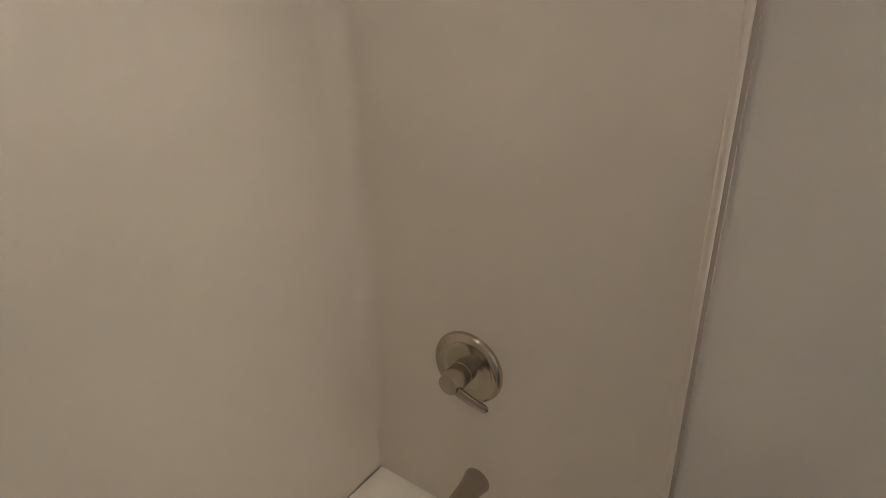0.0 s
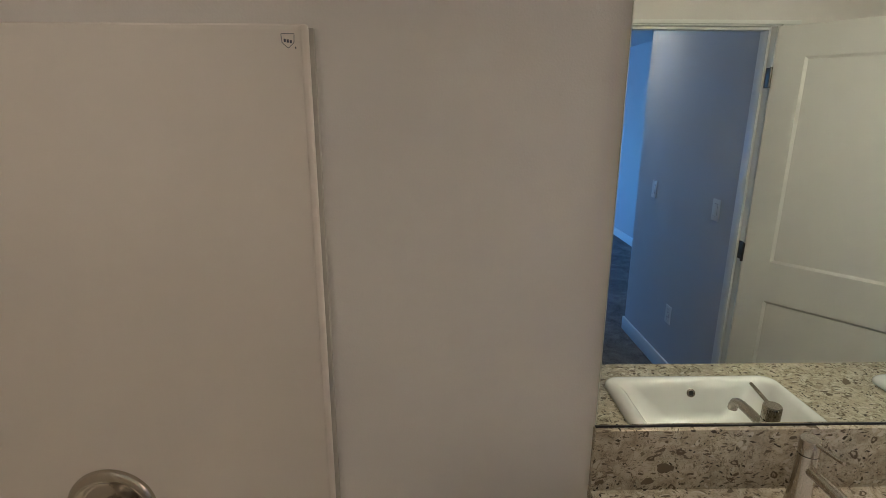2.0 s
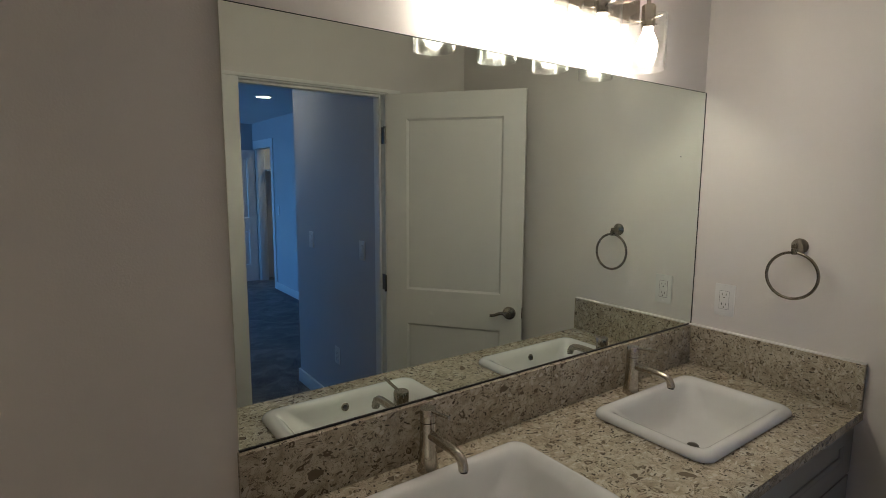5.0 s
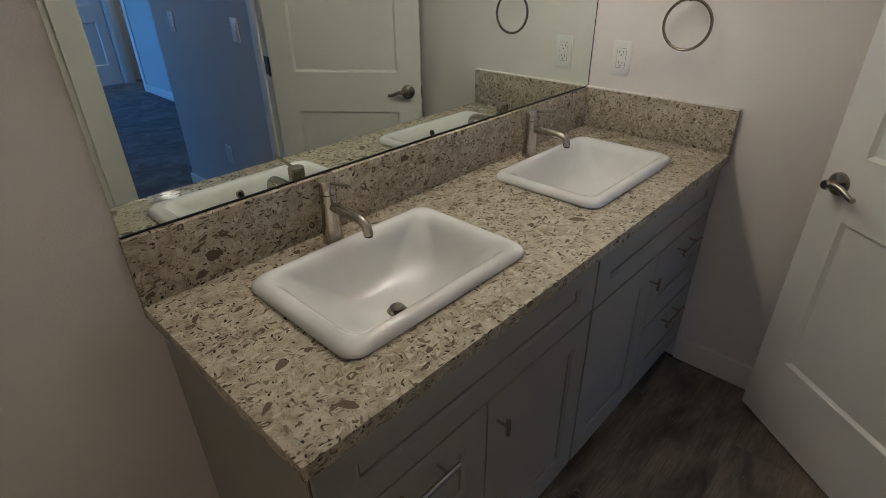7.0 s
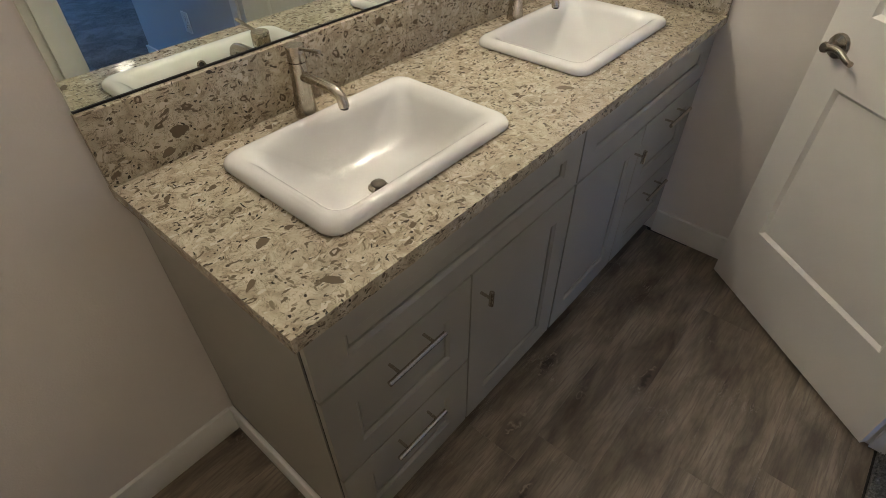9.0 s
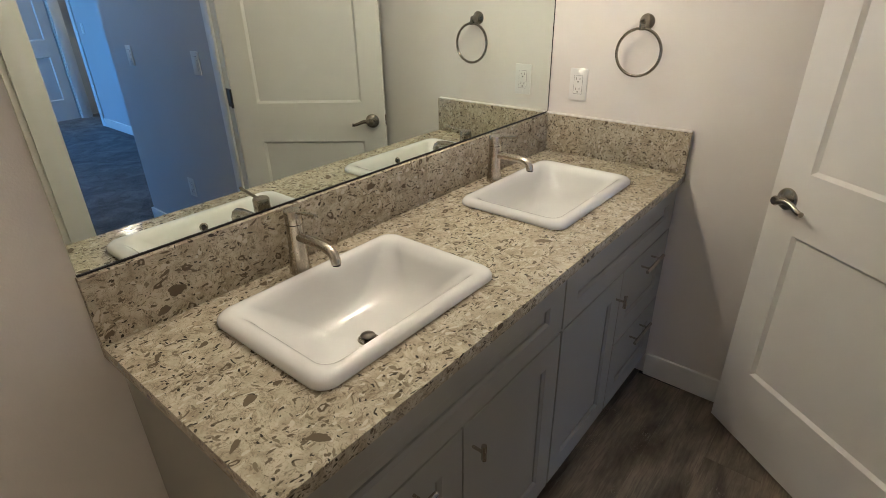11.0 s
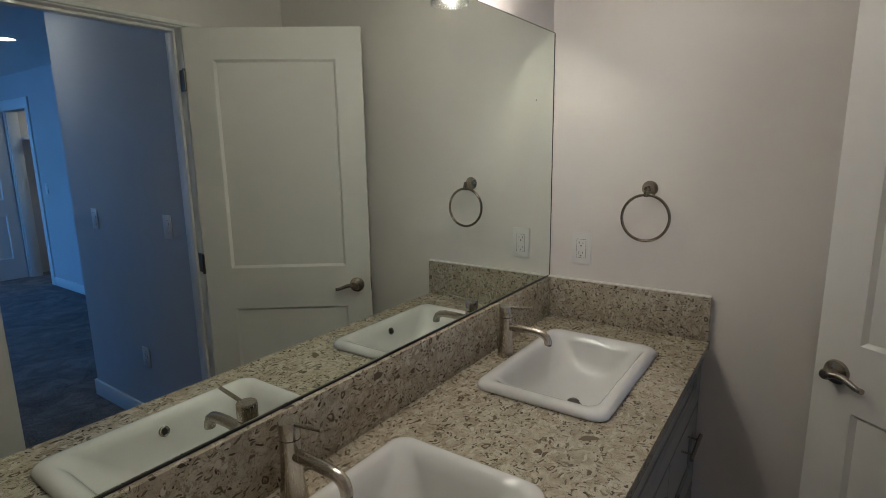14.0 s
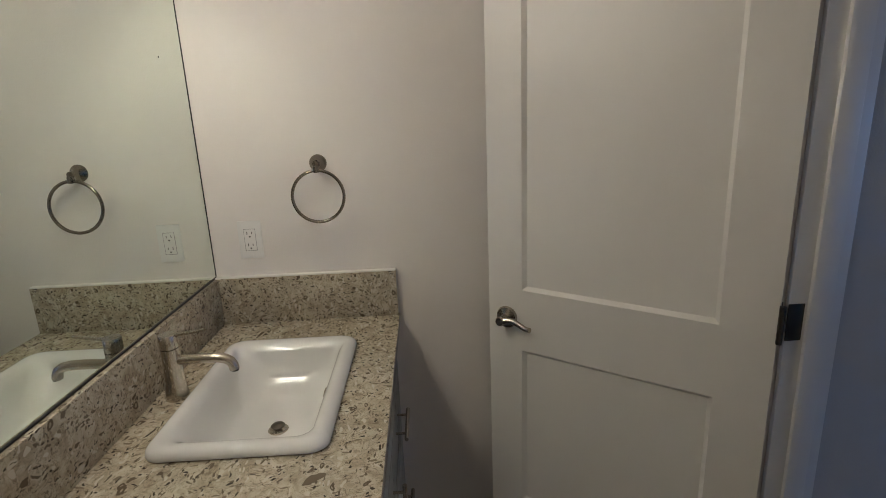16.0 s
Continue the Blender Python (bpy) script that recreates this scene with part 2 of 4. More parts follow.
def carpet_mat():
    m, n, l, b = material("carpet", 0.95, 0.0, 0.1)
    v = coords(n, l)
    fine = noise_tex(n, l, v, 130, 3)
    big = noise_tex(n, l, v, 5, 5, 0.65, 1.0)
    c = ramp(n, l, big.outputs["Fac"], [(0.36, (0.09, 0.086, 0.082)), (0.5, (0.19, 0.18, 0.17)), (0.64, (0.32, 0.31, 0.30))])
    c = mix(n, l, 0.5, c, ramp(n, l, fine.outputs["Fac"], [(0.35, (0.06, 0.06, 0.06)), (0.65, (0.36, 0.35, 0.34))]))
    l.new(c, b.inputs["Base Color"])
    bump(n, l, b, fine.outputs["Fac"], 1.0, 0.01)
    return m


M_CARPET = carpet_mat()


def mirror_mat():
    m, n, l, b = material("mirror_silver", 0.0, 1.0)
    v = coords(n, l)
    t = noise_tex(n, l, v, 2, 2)
    l.new(ramp(n, l, t.outputs["Fac"], [(0.3, (0.80, 0.86, 0.80)), (0.7, (0.81, 0.87, 0.81))]), b.inputs["Base Color"])
    return m


M_MIRROR = mirror_mat()


def glass_mat():
    m = bpy.data.materials.new("clear_glass")
    m.use_nodes = True
    n, l = m.node_tree.nodes, m.node_tree.links
    n.remove(n["Principled BSDF"])
    tr, gl, lw, pw, mx = n.new("ShaderNodeBsdfTransparent"), n.new("ShaderNodeBsdfGlossy"), n.new("ShaderNodeLayerWeight"), n.new("ShaderNodeMath"), n.new("ShaderNodeMixShader")
    tr.inputs[0].default_value = (0.96, 0.965, 0.96, 1)
    gl.inputs["Roughness"].default_value = 0.03
    lw.inputs["Blend"].default_value = 0.5
    pw.operation = "POWER"
    pw.inputs[1].default_value = 3.0
    mul = n.new("ShaderNodeMath")
    mul.operation = "MULTIPLY_ADD"
    mul.inputs[1].default_value, mul.inputs[2].default_value = 0.75, 0.05
    l.new(lw.outputs["Facing"], pw.inputs[0])
    l.new(pw.outputs[0], mul.inputs[0])
    l.new(mul.outputs[0], mx.inputs[0])
    l.new(tr.outputs[0], mx.inputs[1])
    l.new(gl.outputs[0], mx.inputs[2])
    l.new(mx.outputs[0], n["Material Output"].inputs[0])
    return m


M_GLASS = glass_mat()


def glow(name, col, strength):
    m, n, l, b = material(name, 0.4)
    b.inputs["Emission Color"].default_value = (*col, 1)
    b.inputs["Emission Strength"].default_value = strength
    return m


M_BULB = glow("bulb_glow", (1.0, 0.89, 0.76), BULB)
M_DOWN = glow("downlight_glow", (1.0, 0.92, 0.82), 0.45)
M_DOORWAY = glow("doorway_downlight_glow", (1.0, 0.92, 0.82), 0.95)
M_CLOSET = glow("closet_glow", (1.0, 0.93, 0.85), 1.6)
M_SHOWER = glow("shower_light_glow", (1.0, 0.88, 0.74), 1.06)


# ---- building helpers ----
def finish(bm, name, mat, smooth=True, angle=35):
    bmesh.ops.recalc_face_normals(bm, faces=bm.faces[:])
    me = bpy.data.meshes.new(name)
    bm.to_mesh(me)
    bm.free()
    if smooth:
        me.polygons.foreach_set("use_smooth", [True] * len(me.polygons))
        me.set_sharp_from_angle(angle=radians(angle))
    me.materials.append(mat)
    return me


def solid(name, bm, mat, label, category, kind="", group="", m=None, smooth=True):
    ob = new(name, finish(bm, name, mat, smooth))
    if m is not None:
        ob.matrix_world = m
    return tagged(ob, label, category, group, kind)


def thing(name, m, label, category, group="", kind=""):
    ob = new(name)
    ob.matrix_world = m
    ob.empty_display_size = 0.05
    return tagged(ob, label, category, group, kind)


def part(name, bm, mat, parent, label="", smooth=True, kind=""):
    ob = new(name, finish(bm, name, mat, smooth))
    ob.parent = parent
    return tagged(ob, label, kind=kind)


def box(bm, x0, x1, y0, y1, z0, z1, bevel=0.0, seg=2):
    r = bmesh.ops.create_cube(bm, size=1, matrix=Matrix.Translation(((x0 + x1) / 2, (y0 + y1) / 2, (z0 + z1) / 2)) @ Matrix.Diagonal((abs(x1 - x0), abs(y1 - y0), abs(z1 - z0), 1)))
    if bevel:
        vs = r["verts"]
        es = list({e for v in vs for e in v.link_edges})
        bmesh.ops.bevel(bm, geom=vs + es, offset=bevel, segments=seg, profile=0.5, affect="EDGES")
    return bm


def boxed(*a, **k):
    return box(bmesh.new(), *a, **k)


def ring_mesh(bm, loops, cap0=True, cap1=True, close=False):
    """Skin closed loops of equal length one after another."""
    rows = [[bm.verts.new(p) for p in lp] for lp in loops]
    n = len(rows[0])
    pairs = list(zip(rows, rows[1:])) + ([(rows[-1], rows[0])] if close else [])
    for a, b in pairs:
        for i in range(n):
            bm.faces.new((a[i], a[(i + 1) % n], b[(i + 1) % n], b[i]))
    if cap0 and not close:
        bm.faces.new(rows[0])
    if cap1 and not close:
        bm.faces.new(rows[-1][::-1])
    return bm


def lathe(bm, profile, n=28, m=Matrix(), close=False):
    loops = [[m @ Vector((r * math.cos(2 * math.pi * i / n), r * math.sin(2 * math.pi * i / n), z)) for i in range(n)] for r, z in profile]
    return ring_mesh(bm, loops, close=close)


def tube(bm, pts, radii, n=14, close=False):
    """A round bar along a line of points."""
    pts = [Vector(p) for p in pts]
    if not isinstance(radii, (list, tuple)):
        radii = [radii] * len(pts)
    loops, side = [], None
    k = len(pts)
    for i, p in enumerate(pts):
        a = pts[(i - 1) % k] if (close or i) else p
        b = pts[(i + 1) % k] if (close or i < k - 1) else p
        d = (b - a).normalized()
        if side is None:
            side = d.orthogonal().normalized()
        side = (side - d * side.dot(d)).normalized()
        up = d.cross(side)
        loops.append([p + radii[i] * (math.cos(2 * math.pi * j / n) * side + math.sin(2 * math.pi * j / n) * up) for j in range(n)])
    return ring_mesh(bm, loops, close=close)


def rrect(cx, cy, hx, hy, r, z, n=7):
    out = []
    r = min(r, hx - 0.001, hy - 0.001)
    for qx, qy, a0 in ((1, 1, 0), (-1, 1, 90), (-1, -1, 180), (1, -1, 270)):
        for i in range(n + 1):
            a = radians(a0 + 90 * i / n)
            out.append((cx + qx * (hx - r) + r * math.cos(a), cy + qy * (hy - r) + r * math.sin(a), z))
    return out


def slab(us, vs, holes, w0, w1, axes="xyz"):
    """A plate over the grid us x vs, from w0 to w1, with whole cells left open. axes names what u, v and w are."""
    bm = bmesh.new()
    order = [axes.index(c) for c in "xyz"]
    vert = {}

    def at(i, j, k):
        if (i, j, k) not in vert:
            p = (us[i], vs[j], (w0, w1)[k])
            vert[i, j, k] = bm.verts.new([p[o] for o in order])
        return vert[i, j, k]
    full = {(i, j) for i in range(len(us) - 1) for j in range(len(vs) - 1)} - set(holes)
    for i, j in sorted(full):
        for k in (0, 1):
            bm.faces.new([at(i, j, k), at(i + 1, j, k), at(i + 1, j + 1, k), at(i, j + 1, k)])
        for di, dj, e in ((-1, 0, ((0, 0), (0, 1))), (1, 0, ((1, 0), (1, 1))), (0, -1, ((0, 0), (1, 0))), (0, 1, ((0, 1), (1, 1)))):
            if (i + di, j + dj) not in full:
                (a, b), (c, d) = e
                bm.faces.new([at(i + a, j + b, 0), at(i + c, j + d, 0), at(i + c, j + d, 1), at(i + a, j + b, 1)])
    return bm


# ---- structure: bathroom shell ----
solid("wall_north", boxed(-1.5, X2 + 1.4, 0.0, 0.12, 0, CEIL + 0.1), M_WALL, "light warm grey painted wall behind the vanity mirror", "wall", "structure")
solid("wall_east", boxed(W, W + 0.12, -1.585, 0, 0, CEIL), M_WALL, "light grey painted wall beside the vanity", "wall", "structure")
solid("wall_west", boxed(-1.5, -1.385, -1.585, 0, 0, CEIL), M_WALL, "painted wall behind the tub surround", "wall", "structure")
solid("wall_south", slab([-1.385, OX0 - 0.02, OX1 + 0.012, W], [0, OZ + 0.02, CEIL], [(1, 0)], SOUTH - 0.12, SOUTH, "xzy"), M_WALL,
      "light grey painted wall with the bathroom doorway", "wall", "structure")
TUB_LAMP = (-0.93, -0.60)
solid("ceiling", slab([-1.5, TUB_LAMP[0] - 0.0725, TUB_LAMP[0] + 0.0725, W + 0.12], [-1.585, TUB_LAMP[1] - 0.0725, TUB_LAMP[1] + 0.0725, 0], [(1, 1)], CEIL, CEIL + 0.13), M_CEIL, "white painted bathroom ceiling", "ceiling", "structure")
bath_floor = solid("floor", boxed(-1.385, W, -1.490, 0, -0.1, -0.006), M_DARK, "dark brown wood-look vinyl plank floor", "floor", "structure")

# ---- structure: bedroom beyond the door ----
WEST = -2.6
solid("floor_bedroom", boxed(WEST - 0.1, X2 + 1.4, BACK - 0.1, -1.491, -0.1, 0.006), M_CARPET, "dark grey cut-pile carpet in the bedroom", "carpet", "structure")
solid("ceiling_bedroom", boxed(WEST - 0.1, X2 + 1.4, BACK - 0.1, -1.585, CEIL, CEIL + 0.1), M_CEIL, "white painted bedroom ceiling", "ceiling", "structure")
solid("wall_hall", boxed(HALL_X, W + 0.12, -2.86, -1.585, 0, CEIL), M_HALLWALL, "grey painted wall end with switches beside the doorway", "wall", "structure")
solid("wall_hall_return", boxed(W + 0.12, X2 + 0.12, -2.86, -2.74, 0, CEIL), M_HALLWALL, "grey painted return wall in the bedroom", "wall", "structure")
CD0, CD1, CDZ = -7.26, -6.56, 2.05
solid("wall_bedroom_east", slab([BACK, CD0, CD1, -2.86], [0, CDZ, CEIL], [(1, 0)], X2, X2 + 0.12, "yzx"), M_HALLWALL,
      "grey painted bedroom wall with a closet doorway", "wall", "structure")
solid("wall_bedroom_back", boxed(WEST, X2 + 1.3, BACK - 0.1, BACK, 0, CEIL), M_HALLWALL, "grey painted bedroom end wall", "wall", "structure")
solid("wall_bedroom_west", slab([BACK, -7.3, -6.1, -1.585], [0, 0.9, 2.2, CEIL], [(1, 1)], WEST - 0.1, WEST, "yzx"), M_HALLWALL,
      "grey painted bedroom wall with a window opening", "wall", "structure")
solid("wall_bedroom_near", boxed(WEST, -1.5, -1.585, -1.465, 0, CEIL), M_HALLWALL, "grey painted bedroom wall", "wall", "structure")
# unseen wall, added to keep most window light off the hall wall
solid("wall_light_block", boxed(WEST, -1.58, -5.60, -5.48, 0, CEIL), M_HALLWALL, "unseen grey wall added to block window light", "wall", "structure")
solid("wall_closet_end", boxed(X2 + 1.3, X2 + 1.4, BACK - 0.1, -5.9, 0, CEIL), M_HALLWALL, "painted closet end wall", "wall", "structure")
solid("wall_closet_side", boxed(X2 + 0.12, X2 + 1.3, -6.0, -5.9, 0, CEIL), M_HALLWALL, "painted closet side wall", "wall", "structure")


# ---- doorway trim ----
JY0, JY1 = SOUTH - 0.12, SOUTH
jamb = thing("trim_doorway", pose(0, 0, 0), "white painted jamb and flat casing round the bathroom doorway", "door frame", kind="structure")
part("jamb", boxed(OX0 - 0.018, OX0, JY0 - 0.002, JY1 + 0.002, 0.006, OZ, bevel=0.0015), M_TRIM, jamb)
part("jamb", boxed(OX1, OX1 + 0.011, JY0 - 0.002, JY1 + 0.002, 0.006, OZ, bevel=0.0015), M_TRIM, jamb)
part("head_jamb", boxed(OX0 - 0.018, OX1 + 0.011, JY0 - 0.002, JY1 + 0.002, OZ, OZ + 0.018, bevel=0.0015), M_TRIM, jamb)
part("stop", boxed(OX0, OX0 + 0.011, JY0 + 0.03, JY1 - 0.04, 0.006, OZ - 0.011, bevel=0.002), M_TRIM, jamb)
part("stop", boxed(OX1 - 0.011, OX1, JY0 + 0.03, JY1 - 0.04, 0.006, OZ - 0.011, bevel=0.002), M_TRIM, jamb)
part("stop", boxed(OX0, OX1, JY0 + 0.03, JY1 - 0.04, OZ - 0.011, OZ, bevel=0.002), M_TRIM, jamb)
part("casing", boxed(OX0 - 0.100, OX0 - 0.006, SOUTH, SOUTH + 0.017, 0.0, OZ + 0.005, bevel=0.002), M_TRIM, jamb)
part("casing", boxed(OX1 + 0.014, OX1 + 0.085, SOUTH, SOUTH + 0.017, 0.0, OZ + 0.005, bevel=0.002), M_TRIM, jamb)
part("head_casing", boxed(OX0 - 0.103, OX1 + 0.09, SOUTH, SOUTH + 0.019, OZ + 0.0055, OZ + 0.022, bevel=0.002), M_TRIM, jamb)
part("casing", boxed(OX0 - 0.100, OX0 - 0.006, JY0 - 0.017, JY0 - 0.003, 0.006, OZ + 0.09, bevel=0.002), M_TRIM, jamb)
part("strike_plate", boxed(OX0, OX0 + 0.003, JY1 - 0.034, JY1 - 0.006, 0.88, 0.95, bevel=0.001), M_NICKEL, jamb, "brushed nickel strike plate")


# ---- panel doors ----
def lever_handle(parent, s, z, side, flip):
    """Round rose and curved lever on the face y = side * 0.0175 of a leaf that runs along x; flip = +1: the lever points to the hinge."""
    rose = bmesh.new()
    face = side * 0.0175
    rot = pose(s, face, z, 90 if side < 0 else -90)
    lathe(rose, [(0.001, 0.0), (0.033, 0.0), (0.034, 0.004), (0.031, 0.010), (0.022, 0.014), (0.014, 0.017), (0.013, 0.040), (0.015, 0.046), (0.012, 0.052), (0.001, 0.053)], 28, rot)
    h = part("door_handle", rose, M_SATIN, parent, "satin nickel rose and lever")
    pts, rad = [], []
    for i in range(11):
        u = i / 10
        pts.append((s - flip * (0.004 + 0.090 * u), face + side * (0.043 - 0.006 * math.sin(math.pi * u)), z + 0.006 * math.sin(2 * math.pi * u * 0.85) - 0.005 * u))
        rad.append(0.0100 - 0.0030 * u + (0.001 if i in (0, 10) else 0.0))
    lev = tube(bmesh.new(), pts, rad, 12)
    part("lever", lev, M_SATIN, h)


def panel_door(name, m, width, height, z_cuts, stiles, label, handles=True, hinge_z=(0.25, 1.03, 1.83), kind="structure", handle_z=0.915):
    """A leaf that runs along +x from its hinge edge, 35 mm thick, with two recessed panels."""
    d = thing(name, m, label, "door", kind=kind)
    a, b = stiles
    z0, zc, zb, za, zt = 0.012, *z_cuts
    part("stile", boxed(0, a, -0.0175, 0.0175, z0, height), M_DOOR, d)
    part("stile", boxed(width - b, width, -0.0175, 0.0175, z0, height), M_DOOR, d)
    for lo, hi in ((z0, zc), (zb, za), (zt, height)):
        part("rail", boxed(a, width - b, -0.0174, 0.0174, lo, hi), M_DOOR, d)
    for lo, hi in ((zc, zb), (za, zt)):
        bm = bmesh.new()
        # field with a small sloped edge to the frame, on both faces
        for sgn in (-1, 1):
            o, i, e = sgn * 0.0172, sgn * 0.0065, 0.011
            out = [(a, o, lo), (width - b, o, lo), (width - b, o, hi), (a, o, hi)]
            inn = [(a + e, i, lo + e), (width - b - e, i, lo + e), (width - b - e, i, hi - e), (a + e, i, hi - e)]
            vo, vi = [bm.verts.new(p) for p in out], [bm.verts.new(p) for p in inn]
            for k in range(4):
                bm.faces.new((vo[k], vo[(k + 1) % 4], vi[(k + 1) % 4], vi[k]))
            bm.faces.new(vi)
        part("panel", bm, M_DOOR, d, smooth=False)
    if handles:
        lever_handle(d, width - 0.062, handle_z, 1, 1)
        lever_handle(d, width - 0.062, handle_z, -1, 1)
        part("latch_plate", boxed(width, width + 0.0015, -0.012, 0.012, handle_z - 0.028, handle_z + 0.028, bevel=0.0005), M_SATIN, d)
    for z in hinge_z:
        hb = bmesh.new()
        tube(hb, [(-0.004, 0.0225, z - 0.045), (-0.004, 0.0225, z + 0.045)], 0.0065, 10)
        box(hb, -0.0025, -0.0004, -0.014, 0.0225, z - 0.044, z + 0.044)
        part("hinge", hb, M_DULL, d, "dark metal butt hinge")
    return d


# leaf stands open, leaning to the east wall; its bedroom-side face looks into the room
LEAF_TURN = 90 - 37.53
leaf_dir = Vector((math.cos(radians(LEAF_TURN)), math.sin(radians(LEAF_TURN))))
leaf_nrm = Vector((-leaf_dir.y, leaf_dir.x))
hinge_at = Vector((1.164, -1.44)) - leaf_nrm * 0.0175
panel_door("door_1", pose(hinge_at.x, hinge_at.y, 0, 0, 0, LEAF_TURN), 0.743, 2.040, (0.288, 0.815, 1.005, 1.911), (0.117, 0.11),
           "white painted two-panel bathroom door standing open")
panel_door("door_2", pose(X2 - 0.03, -7.29, 0, 0, 0, 180), 0.70, 2.03, (0.27, 0.80, 1.0, 1.90), (0.115, 0.115),
           "white painted two-panel closet door standing open", handles=True)
# hinge leaves let into the jamb
for z in (0.25, 1.03, 1.83):
    part("hinge_leaf", boxed(OX1 - 0.002, OX1, SOUTH - 0.034, SOUTH + 0.003, z - 0.044, z + 0.044, bevel=0.0008), M_DULL, jamb, "dark metal hinge leaf")

ct = thing("trim_closet", pose(0, 0, 0), "white painted casing round the closet doorway", "door frame", kind="structure")
part("casing", boxed(X2 - 0.016, X2 - 0.0005, CD1, CD1 + 0.09, 0.006, CDZ, bevel=0.002), M_TRIM, ct)
part("casing", boxed(X2 - 0.016, X2 - 0.0005, CD0 - 0.09, CD0, 0.006, CDZ, bevel=0.002), M_TRIM, ct)
part("head_casing", boxed(X2 - 0.020, X2 - 0.0005, CD0 - 0.10, CD1 + 0.10, CDZ, CDZ + 0.12, bevel=0.002), M_TRIM, ct)
part("jamb", boxed(X2, X2 + 0.12, CD1 - 0.016, CD1 - 0.0005, 0.006, CDZ - 0.001, bevel=0.0015), M_TRIM, ct)
part("jamb", boxed(X2, X2 + 0.12, CD0 + 0.0005, CD0 + 0.016, 0.006, CDZ - 0.001, bevel=0.0015), M_TRIM, ct)

# ---- baseboards ----
BB = 0.105


def baseboard(x0, x1, y0, y1, h=BB, z=0.0):
    bm = boxed(x0, x1, y0, y1, z, h, bevel=0.003)
    return solid("baseboard", bm, M_TRIM, "white painted flat baseboard", "baseboard", "structure")


baseboard(W - 0.014, W, SOUTH + 0.002, -0.555)
baseboard(SUR_X + 0.03, 0.006, -0.014, 0.0)
baseboard(0.006, 0.0195, -0.535, 0.0, 0.098)
baseboard(OX1 + 0.087, W - 0.016, SOUTH, SOUTH + 0.014)
baseboard(SUR_X + 0.02, OX0 - 0.102, SOUTH, SOUTH + 0.014)
baseboard(HALL_X - 0.014, HALL_X, -2.874, JY0 - 0.004, 0.11, 0.006)
baseboard(HALL_X - 0.014, X2 - 0.001, -2.876, -2.861, 0.11, 0.006)
baseboard(X2 - 0.014, X2, CD1 + 0.092, -2.88, 0.11, 0.006)
baseboard(WEST, X2 - 0.018, BACK, BACK + 0.014, 0.11, 0.006)

# ---- tub and surround ----
sur = thing("tub_surround", pose(0, 0, 0), "cream acrylic tub surround with coved corners", "shower surround")


def surround():
    bm = bmesh.new()
    t = 0.022

    def plan(r):
        pts = [(SUR_X - 0.006, -t), (SUR_X - 0.10, -t), (SUR_W + r, -t)]
        for i in range(1, 11):
            a = radians(90 + 90 * i / 10)
            pts.append((SUR_W + r + r * math.cos(a), -t - r + r * math.sin(a)))
        for i in range(0, 11):
            a = radians(180 + 90 * i / 10)
            pts.append((SUR_W + r + r * math.cos(a), SOUTH + t + r + r * math.sin(a)))
        return pts + [(SUR_X - 0.006, SOUTH + t)]
    rows = []
    for z, r, push in ((RIM - 0.004, 0.004, 0), (RIM + 0.06, 0.006, 0), (RIM + 0.12, 0.012, 0), (RIM + 0.17, 0.03, 0), (RIM + 0.21, 0.05, 0), (RIM + 0.26, 0.06, 0), (0.9, 0.06, 0),
                       (1.3, 0.06, 0), (SUR_T - 0.012, 0.06, 0), (SUR_T - 0.004, 0.06, 0.003), (SUR_T, 0.06, 0.010)):
        rows.append([bm.verts.new((x - (push if x < SUR_W + 0.02 else 0), y + (push if y > -0.7 else -push), z)) for x, y in plan(r)])
    n = len(rows[0])
    for a, b in zip(rows, rows[1:]):
        for i in range(n - 1):
            bm.faces.new((a[i], a[i + 1], b[i + 1], b[i]))
    # top ledge back to the wall
    back = [bm.verts.new((x if x > SUR_W + 0.061 else -1.385, 0.0 if y > -t - 0.05 else (SOUTH if y < SOUTH + t + 0.05 else y), SUR_T)) for x, y in plan(0.06)]
    for i in range(n - 1):
        bm.faces.new((rows[-1][i], rows[-1][i + 1], back[i + 1], back[i]))
    return bm


part("wall_panel", surround(), M_ACRYL, sur)
for y0, y1, g0, g1 in ((-0.028, -0.014, -0.014, -0.0005), (SOUTH + 0.014, SOUTH + 0.028, SOUTH + 0.0005, SOUTH + 0.014)):
    part("edge_flange", boxed(SUR_X - 0.013, SUR_X + 0.001, y0, y1, 0.02, SUR_T - 0.002, bevel=0.005, seg=4), M_ACRYL, sur, "rounded acrylic edge flange")
    # strip beside the flange, its shadow put in as grey colour
    part("flange_shade", boxed(SUR_X - 0.012, SUR_X + 0.008, g0, g1, 0.02, SUR_T - 0.006, bevel=0.002), M_FLANGE_SHADE, sur, "grey strip coloured as the shadow of the flange")
# printed code mark by the top corner: a shield outline with illegible bars
mk = bmesh.new()
mx, mz, my = SUR_X - 0.034, SUR_T - 0.028, -0.0224
outline = [(-0.011, 0.011), (0.011, 0.011), (0.010, -0.003), (0.0, -0.012), (-0.010, -0.003)]
for (a, b), (c, d) in zip(outline, outline[1:] + outline[:1]):
    tube(mk, [(mx + a, my, mz + b), (mx + c, my, mz + d)], 0.0006, 5)
for k in range(3):
    box(mk, mx - 0.007 + 0.005 * k, mx - 0.0035 + 0.005 * k, my - 0.0004, my + 0.0002, mz - 0.002 - 0.001 * k, mz + 0.003 - 0.001 * k)
box(mk, mx + 0.011, mx + 0.0135, my - 0.0004, my + 0.0002, mz - 0.0125, mz - 0.0095)
part("printed_mark", mk, M_INK, sur, "small dark printed shield mark")

